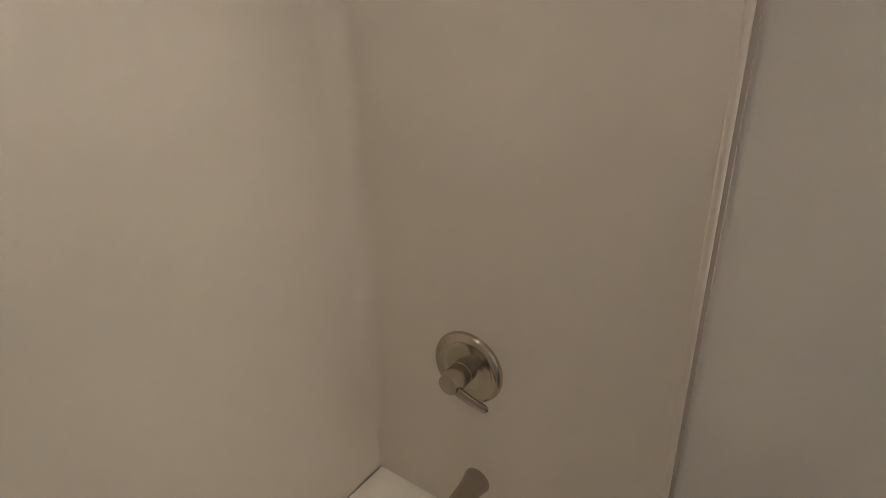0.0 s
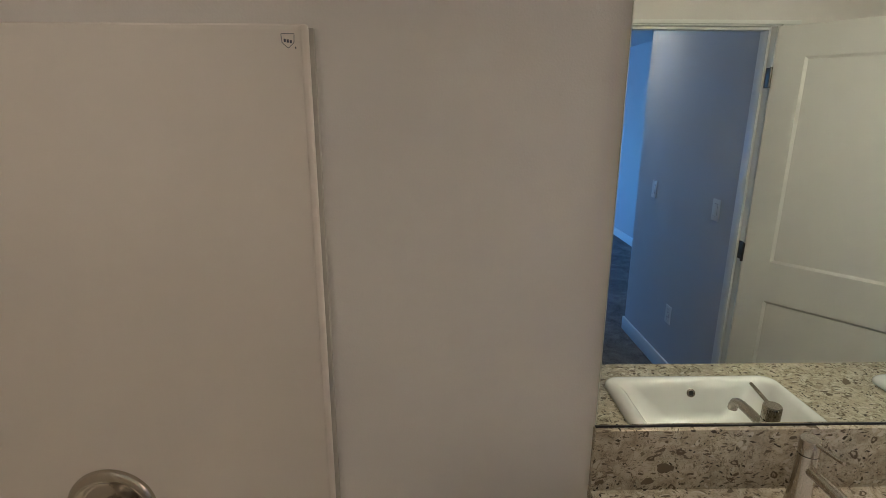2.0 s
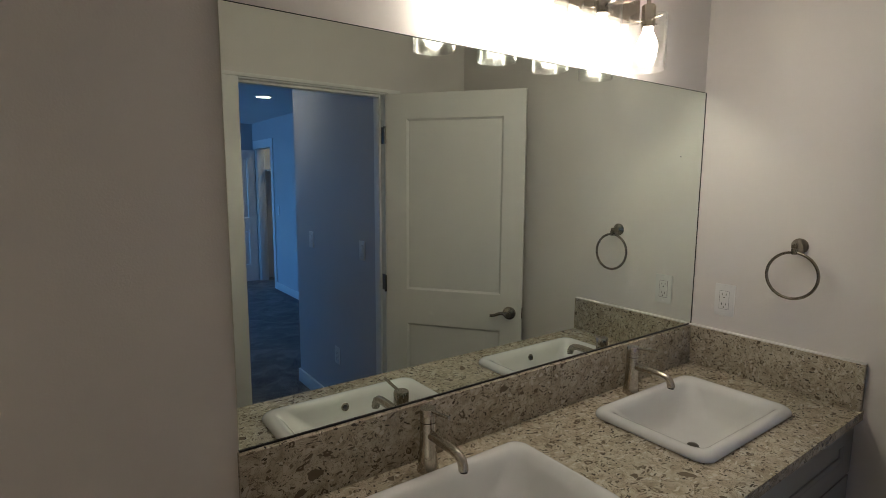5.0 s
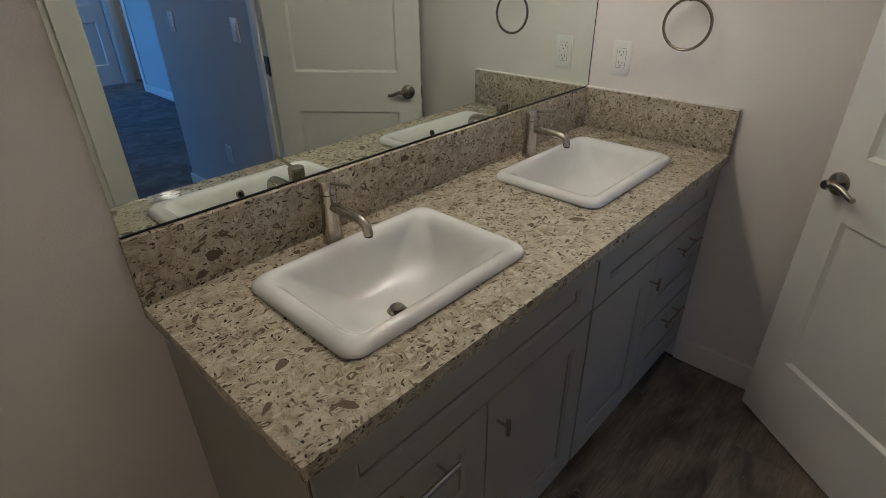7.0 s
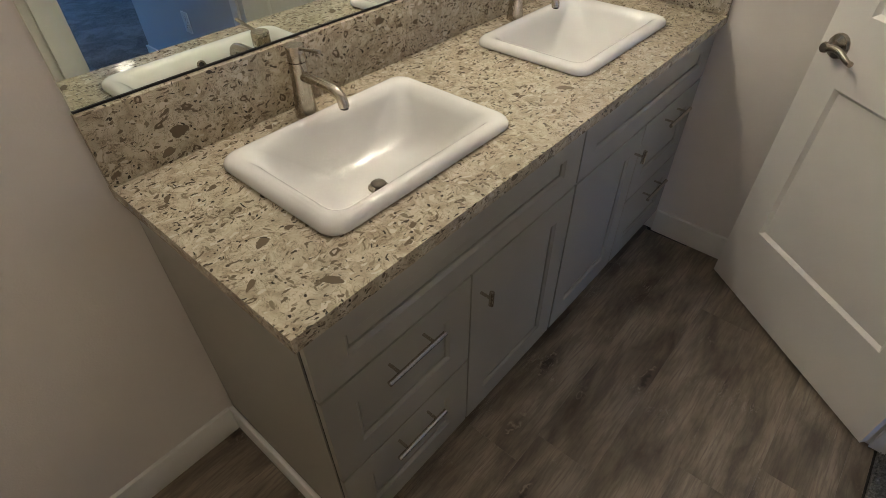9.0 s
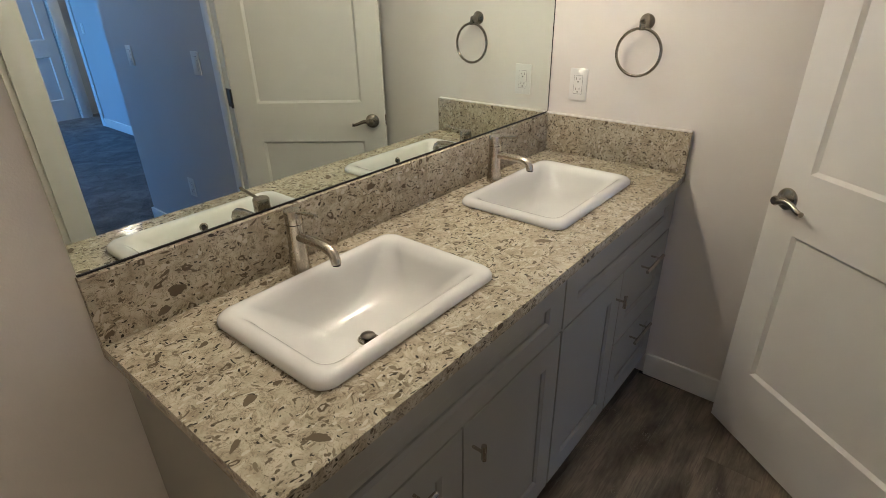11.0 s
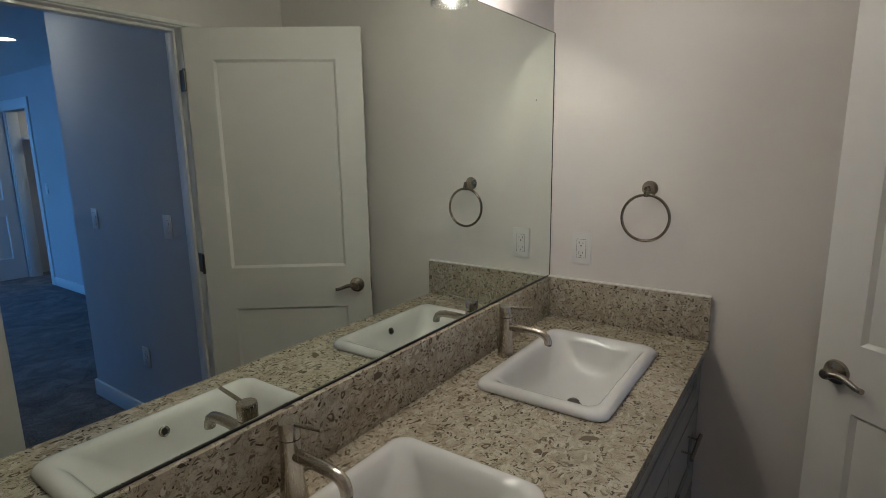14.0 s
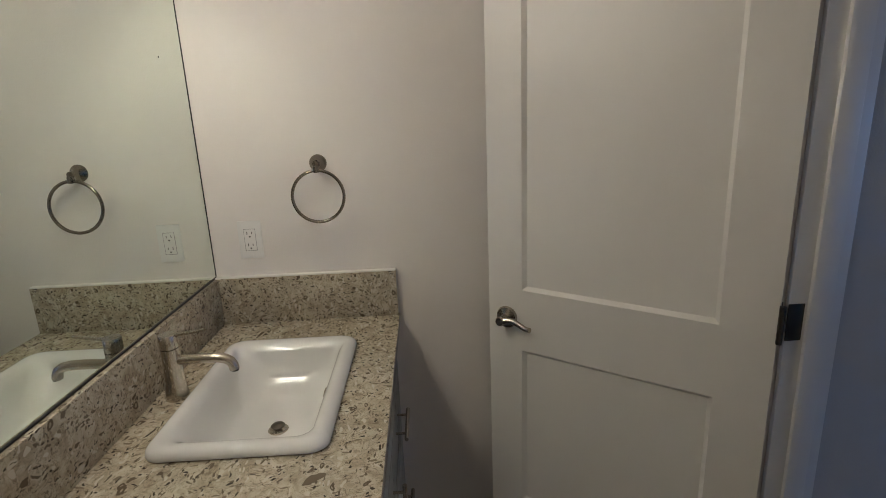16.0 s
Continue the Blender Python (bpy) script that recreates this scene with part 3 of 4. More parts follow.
tub = thing("bathtub", pose(0, 0, 0), "white acrylic alcove bathtub", "bathtub")
bm = bmesh.new()
cx, cy = (SUR_W + SUR_X) / 2, (SOUTH - 0.0) / 2
hx, hy = (SUR_X - SUR_W) / 2, -SOUTH / 2 - 0.002
ring_mesh(bm, [rrect(cx, cy, hx, hy, 0.004, 0.0), rrect(cx, cy, hx, hy, 0.006, RIM - 0.012), rrect(cx, cy, hx - 0.004, hy - 0.004, 0.01, RIM - 0.003),
               rrect(cx, cy, hx - 0.012, hy - 0.012, 0.012, RIM), rrect(cx, cy, hx - 0.075, hy - 0.065, 0.11, RIM - 0.002),
               rrect(cx, cy, hx - 0.086, hy - 0.078, 0.12, RIM - 0.012), rrect(cx, cy, hx - 0.10, hy - 0.10, 0.13, RIM - 0.06),
               rrect(cx, cy, hx - 0.13, hy - 0.17, 0.14, 0.12), rrect(cx, cy, hx - 0.17, hy - 0.23, 0.12, 0.075), rrect(cx, cy, hx - 0.3, hy - 0.45, 0.05, 0.07)])
part("tub_shell", bm, M_TUB, tub)
ov = bmesh.new()
lathe(ov, [(0.001, 0), (0.034, 0), (0.036, 0.004), (0.030, 0.009), (0.001, 0.010)], 24, pose(cx, -0.118, 0.29, 78))
part("overflow_plate", ov, M_NICKEL, tub, "brushed nickel overflow plate")

valve = thing("shower_valve", pose(-1.020, -0.0225, 0.877), "brushed nickel shower valve with round plate and lever", "shower valve")
bm = bmesh.new()
lathe(bm, [(0.001, 0.0), (0.0915, 0.0), (0.0935, 0.003), (0.0935, 0.007), (0.0915, 0.0125), (0.087, 0.0170), (0.081, 0.0190), (0.075, 0.0182), (0.070, 0.0155), (0.066, 0.0128), (0.056, 0.0112), (0.045, 0.0122), (0.036, 0.0150), (0.001, 0.0155)], 64, pose(0, 0, 0, 90))
part("escutcheon", bm, M_CHROME, valve)
bm = bmesh.new()
lathe(bm, [(0.001, 0.010), (0.029, 0.010), (0.029, 0.034), (0.0275, 0.036), (0.001, 0.036)], 28, pose(0, 0, 0, 90))
part("stem_collar", bm, M_CHROME, valve)
bm = bmesh.new()
lathe(bm, [(0.001, 0.0365), (0.0285, 0.0365), (0.0285, 0.070), (0.026, 0.085), (0.0245, 0.090), (0.001, 0.0905)], 28, pose(0, 0, 0, 90))
hub = part("handle_hub", bm, M_CHROME, valve)
lv = tube(bmesh.new(), [(0.012, -0.078, -0.010), (0.03, -0.080, -0.017), (0.055, -0.079, -0.026), (0.078, -0.076, -0.032), (0.092, -0.074, -0.037), (0.096, -0.073, -0.039)], [0.014, 0.013, 0.0115, 0.011, 0.010, 0.005], 14)
for vtx in lv.verts:
    vtx.co.y = -0.078 + (vtx.co.y + 0.078) * 0.7
part("lever", lv, M_CHROME, hub)
bm = bmesh.new()
lathe(bm, [(0.001, 0.0), (0.004, 0.0), (0.004, 0.004), (0.001, 0.005)], 12, pose(0.016, -0.036, 0.022, 90))
part("set_screw", bm, M_CHROME, valve)

spout = thing("tub_spout", pose(-1.002, -0.022, 0.525), "brushed nickel tub spout with flared base", "tub spout")
bm = bmesh.new()
lathe(bm, [(0.001, 0.0), (0.037, 0.0), (0.0375, 0.004), (0.033, 0.02), (0.029, 0.045), (0.0265, 0.09), (0.0265, 0.128), (0.022, 0.134), (0.001, 0.134)], 32, pose(0, 0, 0, 90))
part("spout_body", bm, M_CHROME, spout)
bm = bmesh.new()
lathe(bm, [(0.001, 0), (0.016, 0), (0.018, 0.012), (0.001, 0.012)], 20, pose(0, -0.112, -0.036))
part("outlet_nozzle", bm, M_CHROME, spout)

# ---- vanity: cabinets ----
FACE, CARC = -0.553, -0.533
TOE = 0.098


def shaker(parent, name, x0, x1, z0, z1, rail=0.068, side=0.068):
    """A framed front with a recessed flat panel, its face at y = FACE."""
    x0, x1, z0, z1 = x0 + 0.0007, x1 - 0.0007, z0 + 0.0007, z1 - 0.0007
    bm = slab([x0, x0 + side, x1 - side, x1], [z0, z0 + rail, z1 - rail, z1], [(1, 1)], FACE, FACE + 0.014, "xzy")
    edge = [e for e in bm.edges if all(abs(v.co.y - FACE) < 1e-5 for v in e.verts) and
            any(all(abs(v.co[k] - lim) < 1e-5 for v in e.verts) for k, lim in ((0, x0), (0, x1), (2, z0), (2, z1)))]
    bmesh.ops.bevel(bm, geom=edge, offset=0.0022, segments=2, profile=0.5, affect="EDGES")
    front = part(name, bm, M_CAB, parent, smooth=False)
    pn = bmesh.new()
    rings = []
    # sloped inner edge of the frame, a narrow groove, then the flat panel
    for e, d in ((0.0, 0.0004), (0.0085, 0.0058), (0.0089, 0.0132), (0.0119, 0.0132), (0.0123, 0.0085)):
        y, a, b, c, g = FACE + d, x0 + side + e, x1 - side - e, z0 + rail + e, z1 - rail - e
        rings.append([pn.verts.new(p) for p in ((a, y, c), (b, y, c), (b, y, g), (a, y, g))])
    for r0, r1 in zip(rings, rings[1:]):
        for k in range(4):
            pn.faces.new((r0[k], r0[(k + 1) % 4], r1[(k + 1) % 4], r1[k]))
    pn.faces.new(rings[-1])
    part("panel", pn, M_CAB, front, smooth=False)
    return front


def bar_pull(parent, x, z, length=0.158, posts=0.096):
    bm = tube(bmesh.new(), [(x - length / 2, FACE - 0.032, z), (x + length / 2, FACE - 0.032, z)], 0.006, 12)
    for s in (-0.5, 0.5):
        tube(bm, [(x + s * posts, FACE + 0.001, z), (x + s * posts, FACE - 0.031, z)], 0.0036, 10)
    part("handle", bm, M_NICKEL, parent, "brushed nickel bar pull")


def t_knob(parent, x, z):
    bm = tube(bmesh.new(), [(x, FACE - 0.030, z - 0.021), (x, FACE - 0.030, z + 0.021)], 0.006, 12)
    tube(bm, [(x, FACE + 0.001, z), (x, FACE - 0.030, z)], 0.0038, 10)
    part("handle", bm, M_NICKEL, parent, "brushed nickel T-bar knob")


def cabinet(x0, x1, door_first, label):
    c = thing("vanity_cabinet", pose(0, 0, 0), label, "cabinet", "vanity cabinets")
    body = slab([x0, x0 + 0.018, x1 - 0.018, x1], [TOE, TOE + 0.02, 0.864], [(1, 1)], CARC + 0.0012, -0.004, "xzy")
    part("carcass", body, M_CAB, c, smooth=False)
    # board and filler added to draw the gaps' shade in near-black
    part("shade_board", boxed(x0 + 0.0182, x1 - 0.0182, CARC + 0.003, CARC + 0.013, TOE + 0.0202, 0.861), M_GAP_SHADE, c, "near-black board added for the shade in the gaps")
    part("shade_filler", boxed(x0 + (0.0 if door_first else 0.003), x1 - (0.003 if door_first else -0.0015), FACE + 0.0142, CARC + 0.001, TOE + 0.013, 0.857), M_GAP_SHADE, c, "near-black filler added for the shade behind the fronts")
    part("toe_kick", boxed(x0, x1, -0.475, -0.46, 0.0, TOE), M_CAB, c)
    part("face_frame", boxed(x0 + 0.018, x1 - 0.018, CARC + 0.06, CARC + 0.075, 0.66, 0.70), M_CAB, c)
    part("face_frame", boxed(x0 + 0.018, x1 - 0.018, CARC + 0.06, CARC + 0.075, 0.38, 0.42), M_CAB, c)
    shaker(c, "false_front", x0 + 0.001, x1 - 0.003, 0.689, 0.858, 0.058, 0.072)
    mid = x0 + (x1 - x0) * (0.49 if not door_first else 0.485)
    if door_first:
        d = shaker(c, "door", x0 + 0.003, mid - 0.002, 0.108, 0.6835, 0.075)
        t_knob(d, mid - 0.035, 0.600)
        dx0, dx1 = mid + 0.002, x1 - 0.010
    else:
        d = shaker(c, "door", mid + 0.002, x1 - 0.003, 0.108, 0.6835, 0.075)
        t_knob(d, mid + 0.036, 0.602)
        dx0, dx1 = x0 + 0.001, mid - 0.002
    for z0, z1, pz in ((0.3935, 0.6835, 0.634), (0.108, 0.3880, 0.342)):
        dr = shaker(c, "drawer", dx0, dx1, z0, z1, 0.075)
        bar_pull(dr, (dx0 + dx1) / 2 + (0.003 if not door_first else 0.0), pz)
    return c


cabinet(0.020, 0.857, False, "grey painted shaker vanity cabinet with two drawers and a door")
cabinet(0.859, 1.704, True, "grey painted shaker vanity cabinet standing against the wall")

# ---- countertop ----
SX, SY, SHX, SHY = 0.4305, -0.281, 0.259, 0.178


def counter_top():
    us = [0.0, SX - SHX + 0.02, SX + SHX - 0.02, SX + SINK_STEP - SHX + 0.02, SX + SINK_STEP + SHX - 0.02, W - 0.001]
    vs = [-DEPTH, SY - SHY + 0.02, SY + SHY - 0.02, -0.001]
    bm = slab(us, vs, [(1, 1), (3, 1)], HC - 0.03, HC, "xyz")
    es = [e for e in bm.edges if e.is_boundary is False and len(e.link_faces) == 2 and e.calc_face_angle(0) > 1 and
          all(abs(v.co.y + DEPTH) < 1e-4 for v in e.verts) and abs(e.verts[0].co.z - e.verts[1].co.z) < 1e-4]
    bmesh.ops.bevel(bm, geom=es, offset=0.003, segments=2, affect="EDGES")
    return bm


top = thing("countertop", pose(0, 0, 0), "speckled cream and taupe quartz vanity countertop with splashes", "countertop")
part("slab", counter_top(), M_QUARTZ, top, smooth=False)
part("backsplash", boxed(0.0, W - 0.0215, -0.020, -0.0008, HC + 0.0005, ZS, bevel=0.0015), M_QUARTZ, top)
part("side_splash", boxed(W - 0.0208, W - 0.0008, -DEPTH + 0.003, -0.0008, HC + 0.0005, ZS, bevel=0.0015), M_QUARTZ, top)
part("caulk_line", boxed(W - 0.020, W - 0.0005, -DEPTH + 0.004, -0.001, ZS, ZS + 0.004, bevel=0.001), M_CAULK, top, "pale caulk line")


# large brown chips that show at the polished surface
M_CHIP = painted("stone_chip", (0.16, 0.128, 0.088), 0.14, 0.0, 0.25)


def chip(u, v, ru, rv, turn, upright, seed):
    g = random.Random(seed)
    bm = bmesh.new()
    out = []
    ph = [g.uniform(0, 6.28) for _ in range(4)]
    for i in range(26):
        a = 2 * math.pi * i / 26
        k = 0.95 + 0.14 * math.sin(2 * a + ph[0]) + 0.11 * math.sin(3 * a + ph[1]) + 0.07 * math.sin(5 * a + ph[2]) + 0.04 * math.sin(8 * a + ph[3])
        p, q = ru * k * math.cos(a), rv * k * math.sin(a)
        out.append((u + p * math.cos(turn) - q * math.sin(turn), v + p * math.sin(turn) + q * math.cos(turn)))
    if upright:
        ring_mesh(bm, [[(a, y, b) for a, b in out] for y in (-0.0196, -0.02025)])
    else:
        ring_mesh(bm, [[(a, b, z) for a, b in out] for z in (HC - 0.0004, HC + 0.00025)])
    part("stone_chip", bm, M_CHIP, top, "brown stone chip", smooth=False)


for k, (u, v, ru, rv, turn, up) in enumerate(((0.920, -0.446, 0.022, 0.011, -0.75, 0), (0.114, -0.522, 0.019, 0.009, -0.80, 0), (0.095, -0.366, 0.013, 0.011, 0.4, 0),
                                              (0.026, -0.436, 0.013, 0.006, 0.5, 0), (0.156, 0.951, 0.019, 0.013, -0.4, 1), (0.712, 1.016, 0.014, 0.011, 0.2, 1),
                                              (0.122, 0.918, 0.014, 0.009, 0.6, 1), (0.052, -0.130, 0.012, 0.006, 0.9, 0))):
    chip(u, v, ru, rv, turn, up, 11 + k)

# ---- sinks and faucets ----
def sink():
    s = thing("sink", pose(SX, SY, HC), "white porcelain rectangular drop-in sink", "sink", "vanity sinks")
    # inset along x, inset along y, height, corner radius: underside, rolled rim, then steep ends front and back and long sloping sides
    prof = [(0.16, 0.13, -0.124, 0.03), (0.085, 0.055, -0.106, 0.05), (0.060, 0.042, -0.06, 0.045), (0.034, 0.030, -0.004, 0.035), (0.004, 0.004, 0.0003, 0.036),
            (0.0, 0.0, 0.003, 0.038), (0.0, 0.0, 0.010, 0.038), (0.003, 0.003, 0.017, 0.038), (0.009, 0.009, 0.022, 0.037), (0.017, 0.017, 0.0243, 0.036),
            (0.024, 0.024, 0.0238, 0.036), (0.032, 0.031, 0.0212, 0.036), (0.040, 0.037, 0.0155, 0.037), (0.049, 0.043, 0.0055, 0.040), (0.058, 0.048, -0.010, 0.050),
            (0.069, 0.053, -0.030, 0.062), (0.082, 0.0595, -0.052, 0.074), (0.098, 0.068, -0.071, 0.080), (0.118, 0.080, -0.085, 0.078), (0.142, 0.097, -0.0940, 0.066),
            (0.172, 0.120, -0.0995, 0.050), (0.205, 0.146, -0.1028, 0.028), (0.232, 0.164, -0.1040, 0.010)]
    fine = prof[:5]
    for k in range(5, len(prof) - 1):
        p0, p1, p2, p3 = (Vector(prof[min(max(j, 5), len(prof) - 1)]) for j in (k - 1, k, k + 1, k + 2))
        for q in range(4):
            t = q / 4
            fine.append(tuple(0.5 * (2 * p1 + (p2 - p0) * t + (2 * p0 - 5 * p1 + 4 * p2 - p3) * t * t + (3 * p1 - p0 - 3 * p2 + p3) * t ** 3)))
    fine.append(prof[-1])
    bm = ring_mesh(bmesh.new(), [rrect(0, 0, SHX - ix, SHY - iy, r, z, 12) for ix, iy, z, r in fine])
    part("basin", bm, M_PORC, s)
    dr = bmesh.new()
    dx, dy = -0.006, -0.008
    lathe(dr, [(0.001, 0.0), (0.0225, 0.0), (0.024, 0.0025), (0.021, 0.004), (0.018, 0.002), (0.001, 0.002)], 28, pose(dx, dy, -0.104))
    drain = part("drain", dr, M_NICKEL, s, "brushed nickel drain ring")
    st = bmesh.new()
    lathe(st, [(0.001, 0.003), (0.008, 0.003), (0.008, 0.010), (0.016, 0.011), (0.017, 0.013), (0.012, 0.017), (0.001, 0.0185)], 24, pose(dx, dy, -0.104))
    part("stopper", st, M_DULL, drain, "dark tarnished stopper")
    o = bmesh.new()
    lathe(o, [(0.0075, 0.0), (0.0125, 0.0), (0.0128, 0.003), (0.0105, 0.0045), (0.0075, 0.003)], 20, pose(dx, -SHY + 0.0475, -0.012, -72), close=True)
    ring = part("overflow_ring", o, M_CHROME, s, "chrome overflow ring")
    h = bmesh.new()
    lathe(h, [(0.0005, 0.0), (0.0078, 0.0), (0.0078, 0.0012), (0.0005, 0.0012)], 16, pose(dx, -SHY + 0.0487, -0.0116, -72))
    part("overflow_hole", h, M_DARK, ring)
    return s


def faucet():
    f = thing("faucet", pose(0.424, -0.068, HC), "brushed nickel single-hole lever faucet", "faucet", "vanity faucets")
    bm = bmesh.new()
    lathe(bm, [(0.001, 0.0), (0.0265, 0.0), (0.027, 0.002), (0.0245, 0.018), (0.0215, 0.045), (0.0200, 0.075), (0.0198, 0.124), (0.001, 0.124)], 32)
    part("body", bm, M_NICKEL, f)
    cp = bmesh.new()
    lathe(cp, [(0.001, 0.1255), (0.0195, 0.1255), (0.0200, 0.127), (0.0200, 0.156), (0.0185, 0.1585), (0.001, 0.159)], 32)
    part("cap", cp, M_NICKEL, f)
    pts = [(0, -0.012, 0.094), (0, -0.035, 0.0945), (0, -0.075, 0.0955), (0, -0.105, 0.0945), (0, -0.122, 0.091), (0, -0.133, 0.084), (0, -0.138, 0.074), (0, -0.1395, 0.064)]
    sp = tube(bmesh.new(), pts, 0.0115, 16)
    sp_ob = part("spout", sp, M_NICKEL, f)
    ae = bmesh.new()
    lathe(ae, [(0.001, 0.0), (0.0095, 0.0), (0.0095, 0.003), (0.001, 0.003)], 16, pose(0, -0.1397, 0.0610, 5))
    part("aerator", ae, M_DARK, sp_ob)
    lev = tube(bmesh.new(), [(0, -0.004, 0.152), (0, -0.03, 0.157), (0, -0.086, 0.165)], [0.0042, 0.0042, 0.004], 10)
    part("lever", lev, M_NICKEL, f)
    return f


M_PORC = porcelain()
s1 = sink()
copy_thing(s1, pose(SX + SINK_STEP, SY, HC))
f1 = faucet()
copy_thing(f1, pose(0.424 + SINK_STEP, -0.068, HC))

# ---- mirror ----
mr = thing("mirror", pose(0, 0, 0), "large frameless wall mirror above the vanity", "mirror")
part("glass", boxed(0.003, W - 0.0044, -0.0062, -0.0008, ZS + 0.005, ZT, bevel=0.0008, seg=1), M_MIRROR, mr, smooth=False)
part("bottom_channel", boxed(0.003, W - 0.003, -0.0085, -0.0004, ZS + 0.0008, ZS + 0.0046), M_DARK, mr, "thin dark channel")
part("edge_line", boxed(0.0012, W - 0.003, -0.0060, -0.0006, ZT + 0.0003, ZT + 0.0013), M_DARK, mr, "dark polished edge")
part("mark", lathe(bmesh.new(), [(0.0004, 0.0), (0.0026, 0.0), (0.0022, 0.0004), (0.0004, 0.0005)], 9, pose(1.562, -0.0063, 1.682, 90)), M_INK, mr, "tiny dark speck on the glass")
part("edge_gap", boxed(W - 0.0042, W - 0.0004, -0.0072, -0.0004, ZS + 0.005, ZT), M_DARK, mr, "dark joint at the wall")

# ---- vanity light ----
LX, LY = (0.545, 0.758, 0.971, 1.184), -0.098
vl = thing("vanity_light", pose(0, 0, 0), "brushed nickel four-light vanity fixture with clear glass cylinders", "wall light")
part("backplate", boxed(LX[0] - 0.072, LX[3] + 0.062, -0.026, -0.0005, 2.078, 2.192, bevel=0.0025), M_NICKEL, vl)
for x in LX:
    arm = tube(bmesh.new(), [(x, -0.024, 2.135), (x, LY - 0.022, 2.135)], 0.0048, 12)
    a = part("arm", arm, M_NICKEL, vl)
    kb = bmesh.new()
    lathe(kb, [(0.001, 0.0), (0.0068, 0.0), (0.0068, 0.010), (0.001, 0.011)], 14, pose(x, LY - 0.018, 2.135, 90))
    part("finial", kb, M_NICKEL, a)
    sk = bmesh.new()
    lathe(sk, [(0.001, 2.138), (0.006, 2.138), (0.006, 2.108), (0.017, 2.106), (0.0205, 2.100), (0.0205, 2.042), (0.001, 2.042)], 24, pose(x, LY, 0))
    part("socket", sk, M_NICKEL, vl)
    sh = bmesh.new()
    lathe(sh, [(0.0515, 1.922), (0.0545, 1.922), (0.0545, 2.074), (0.0515, 2.074)], 40, pose(x, LY, 0), close=True)
    shade = part("shade", sh, M_GLASS, vl, "clear glass cylinder")
    for k in range(3):
        an = radians(120 * k + 10)
        pin = tube(bmesh.new(), [(x + 0.019 * math.cos(an), LY + 0.019 * math.sin(an), 2.063), (x + 0.060 * math.cos(an), LY + 0.060 * math.sin(an), 2.063)], 0.0028, 8)
        part("shade_screw", pin, M_CHROME, shade)
    bb = bmesh.new()
    lathe(bb, [(0.001, 2.0415), (0.0125, 2.0415), (0.0140, 2.032), (0.0215, 2.017), (0.0280, 2.000), (0.0300, 1.986), (0.0275, 1.971), (0.0205, 1.959), (0.011, 1.9525), (0.001, 1.951)], 24, pose(x, LY, 0))
    part("bulb", bb, M_BULB, vl, "glowing warm white bulb")


# ---- outlets, switches, towel ring ----
def plate(name, m, rocker, label, category, group):
    """Wall plate whose back lies on the plane y = 0 and which looks to -y."""
    p = thing(name, m, label, category, group)
    part("cover_plate", boxed(-0.0355, 0.0355, -0.0062, -0.0005, -0.0585, 0.0585, bevel=0.002), M_PLASTIC, p)
    ins = part("insert", boxed(-0.0168, 0.0168, -0.0082 if rocker else -0.0076, -0.0058, -0.0335, 0.0335, bevel=0.001), M_PLASTIC, p)
    part("insert_gap", boxed(-0.0176, 0.0176, -0.0066, -0.006, -0.0343, 0.0343), M_DARK, p)
    if not rocker:
        for zc in (-0.0185, 0.0185):
            h = bmesh.new()
            box(h, -0.0085, -0.0065, -0.0079, -0.0072, zc - 0.001, zc + 0.0075)
            box(h, 0.0058, 0.0078, -0.0079, -0.0072, zc, zc + 0.0068)
            lathe(h, [(0.0005, 0), (0.0027, 0), (0.0027, 0.0007), (0.0005, 0.0007)], 10, pose(0, -0.0072, zc - 0.008, 90))
            part("slots", h, M_DARK, ins, "dark socket slots")
    for zc in (-0.0475, 0.0475):
        sc = bmesh.new()
        lathe(sc, [(0.0005, 0), (0.003, 0), (0.0026, 0.0008), (0.0005, 0.001)], 10, pose(0, -0.0061, zc, 90))
        part("screw", sc, M_PLASTIC, p)
    return p


plate("outlet", pose(W, -0.128, 1.161, 0, 0, -90), False, "white duplex outlet with a screwed cover plate", "outlet", "wall outlets")
plate("light_switch", pose(HALL_X, -2.563, 1.165, 0, 0, -90), True, "white rocker light switch on the hall wall", "light switch", "wall switches")
plate("light_switch", pose(HALL_X, -1.768, 1.172, 0, 0, -90), True, "white rocker light switch beside the doorway", "light switch", "wall switches")
plate("outlet", pose(HALL_X, -2.156, 0.415, 0, 0, -90), False, "white duplex outlet low on the hall wall", "outlet", "wall outlets")
plate("light_switch", pose(X2, -6.31, 1.154, 0, 0, -90), True, "white rocker light switch beside the closet", "light switch", "wall switches")

RY, RZ = -0.356, 1.385
tr = thing("towel_ring", pose(W, RY, RZ), "brushed nickel towel ring on a round post", "towel ring")
bm = bmesh.new()
lathe(bm, [(0.001, 0.0), (0.0255, 0.0), (0.026, 0.004), (0.023, 0.009), (0.014, 0.016), (0.0095, 0.030), (0.0092, 0.045), (0.001, 0.046)], 28, pose(-0.0005, 0, 0, 0, -90))
part("post", bm, M_RING, tr)
bm = bmesh.new()
lathe(bm, [(0.001, -0.012), (0.0085, -0.012), (0.0095, -0.008), (0.0095, 0.006), (0.007, 0.009), (0.001, 0.0095)], 18, pose(-0.045, 0, -0.012))
part("ring_holder", bm, M_RING, tr)
bm = tube(bmesh.new(), [(-0.048 + 0.003 * math.cos(a), 0.0755 * math.sin(a), -0.0935 + 0.0755 * math.cos(a)) for a in [2 * math.pi * i / 56 for i in range(56)]], 0.0048, 12, close=True)
part("ring", bm, M_RING, tr)

# ---- bedroom and closet lamps ----


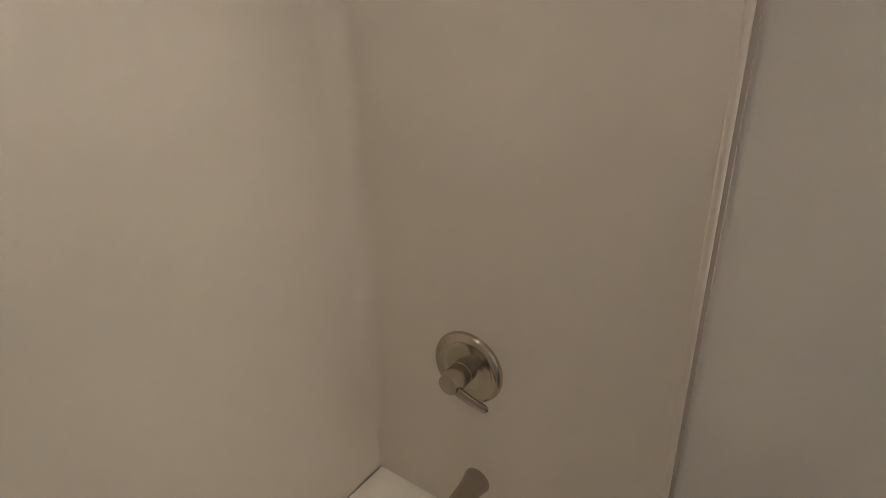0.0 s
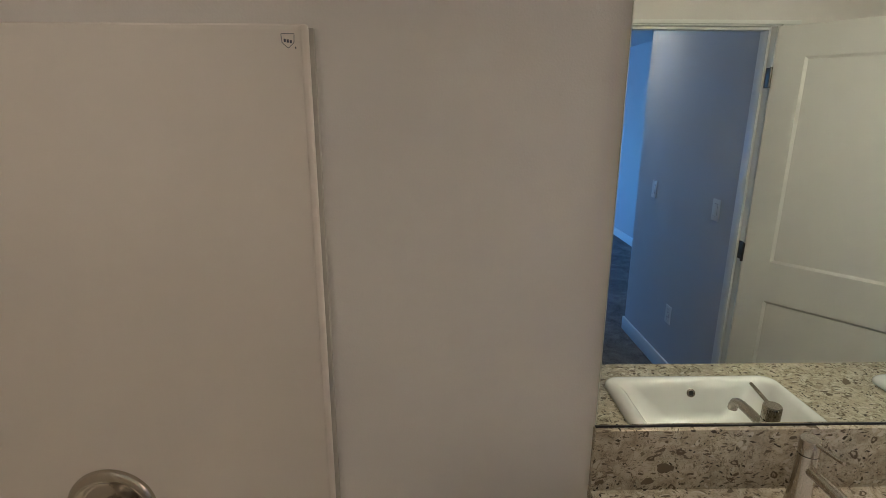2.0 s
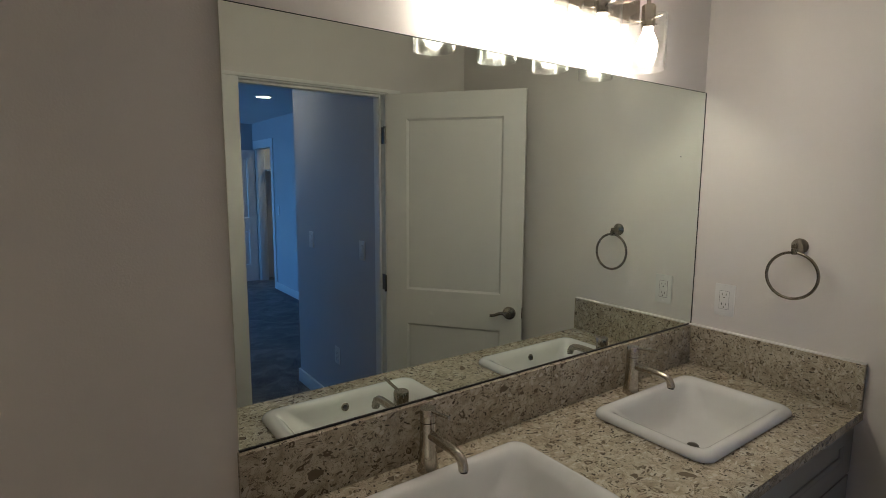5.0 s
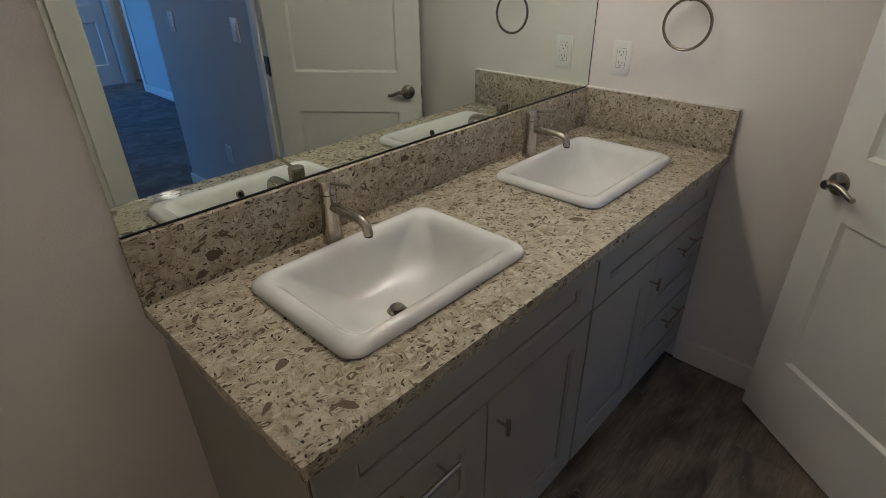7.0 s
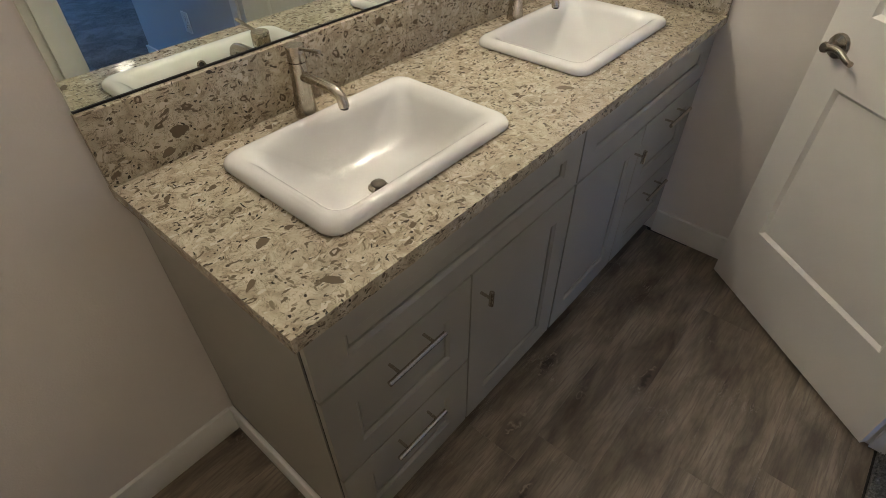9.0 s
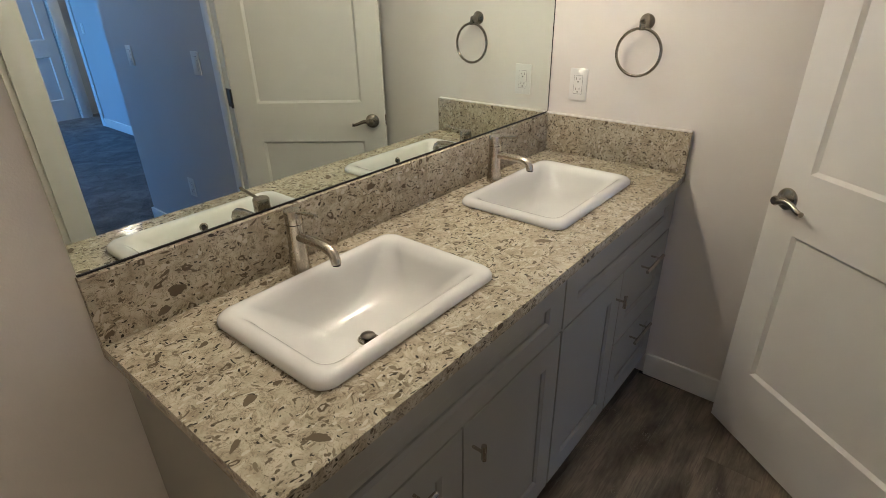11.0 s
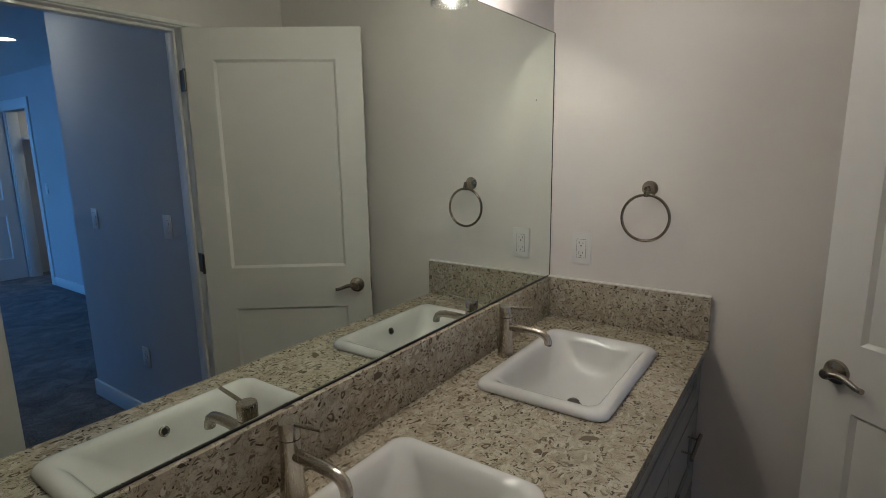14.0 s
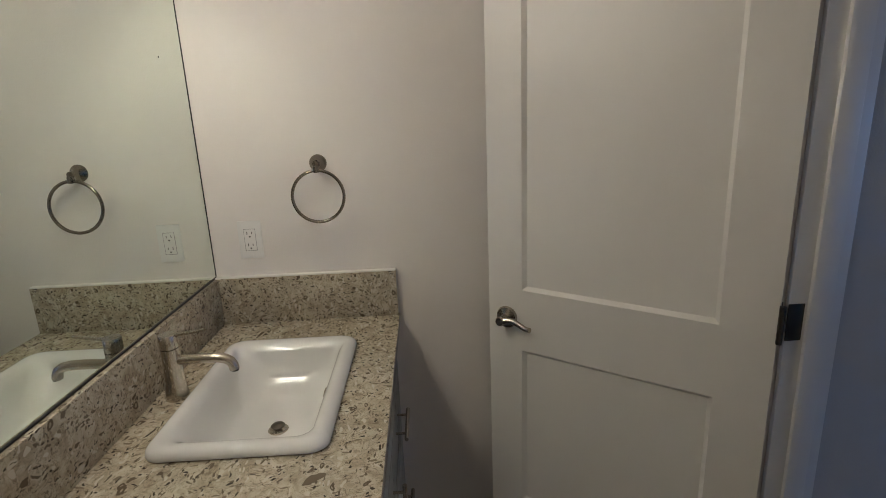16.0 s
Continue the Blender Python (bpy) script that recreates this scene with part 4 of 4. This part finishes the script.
def downlight(x, y, mat, label, recess=0.0):
    """A round lamp in the ceiling; with recess, its lens sits that far up in a white can."""
    d = thing("downlight", pose(x, y, CEIL), label, "ceiling light", "recessed ceiling lights")
    bm = bmesh.new()
    rim = 0.106 if recess else 0.092
    lathe(bm, [(0.070, -0.001), (rim, -0.001), (rim - 0.002, -0.006), (0.072, -0.009)], 36, close=True)
    part("trim_ring", bm, M_TRIM, d)
    if recess:
        bm = bmesh.new()
        lathe(bm, [(0.0695, -0.004), (0.0712, -0.004), (0.0712, recess + 0.012), (0.001, recess + 0.012), (0.001, recess + 0.008), (0.0695, recess + 0.008)], 36, close=True)
        part("can", bm, M_BAFFLE, d, "matt grey baffle of the can")
        # unseen lid, added so no sky light leaks in round the can
        part("hole_lid", boxed(-0.085, 0.085, -0.085, 0.085, 0.131, 0.15), M_NICKEL, d, "unseen lid added over the ceiling hole against sky light")
    bm = bmesh.new()
    lathe(bm, [(0.001, recess - 0.0015), (0.0685, recess - 0.0015), (0.0685, recess - 0.005), (0.001, recess - 0.006)], 36)
    part("lens", bm, mat, d, "glowing frosted lens")


downlight(*TUB_LAMP, M_SHOWER, "lit round recessed downlight above the tub", recess=0.085)
downlight(1.50, -4.56, M_DOWN, "lit round recessed ceiling downlight")
downlight(0.78, -2.76, M_DOORWAY, "lit round recessed downlight beyond the doorway")
downlight(X2 + 0.7, -6.8, M_CLOSET, "lit round recessed closet downlight")
solid("closet_shelf", boxed(X2 + 0.122, X2 + 1.298, BACK + 0.002, BACK + 0.30, 1.72, 1.74, bevel=0.002), M_TRIM, "white painted closet shelf", "shelf")
# carpet pile where it meets the vinyl in the doorway
rng = random.Random(9)
pv, pf = [], []
for k in range(2600):
    x, y, h = rng.uniform(OX0 + 0.004, OX1 - 0.004), -1.4925 - abs(rng.gauss(0, 0.055)), rng.uniform(0.006, 0.013)
    a, r, lx, ly = rng.uniform(0, 6.28), rng.uniform(0.002, 0.0042), rng.gauss(0, 0.003), rng.gauss(0.001, 0.003)
    o = len(pv)
    for j in range(3):
        pv.append((x + r * math.cos(a + 2.094 * j), y + r * math.sin(a + 2.094 * j), 0.004))
        pv.append((x + lx + 0.7 * r * math.cos(a + 2.094 * j), y + ly + 0.7 * r * math.sin(a + 2.094 * j), 0.006 + h))
    pf += [(o, o + 2, o + 3, o + 1), (o + 2, o + 4, o + 5, o + 3), (o + 4, o, o + 1, o + 5), (o + 1, o + 3, o + 5)]
pile = bpy.data.meshes.new("carpet_pile")
pile.from_pydata(pv, [], pf)
pile.materials.append(M_CARPET)
tagged(new("carpet_pile", pile), "dark grey carpet tufts at the doorway edge", "carpet", kind="stuff")

# ---- floor planks, last ----
PW, PL = 0.178, 1.22
plank_mesh = {}
rng = random.Random(4)
y = -0.002
while y > -1.48:
    y1 = max(y - PW, -1.482)
    x = -0.56 - rng.random() * PL
    while x < W:
        a, b = max(x, -0.545), min(x + PL, W - 0.002)
        if b - a > 0.03:
            key = (round(b - a, 3), round(y - y1, 3))
            if key not in plank_mesh:
                plank_mesh[key] = finish(boxed(0.00015, b - a - 0.00015, -(y - y1) + 0.00015, -0.00015, -0.006, 0.0, bevel=0.0004, seg=1), "plank", M_PLANK, False)
            ob = new("plank", plank_mesh[key])
            ob.location = (a, y, 0)
            ob.parent = bath_floor
        x += PL
    y = y1
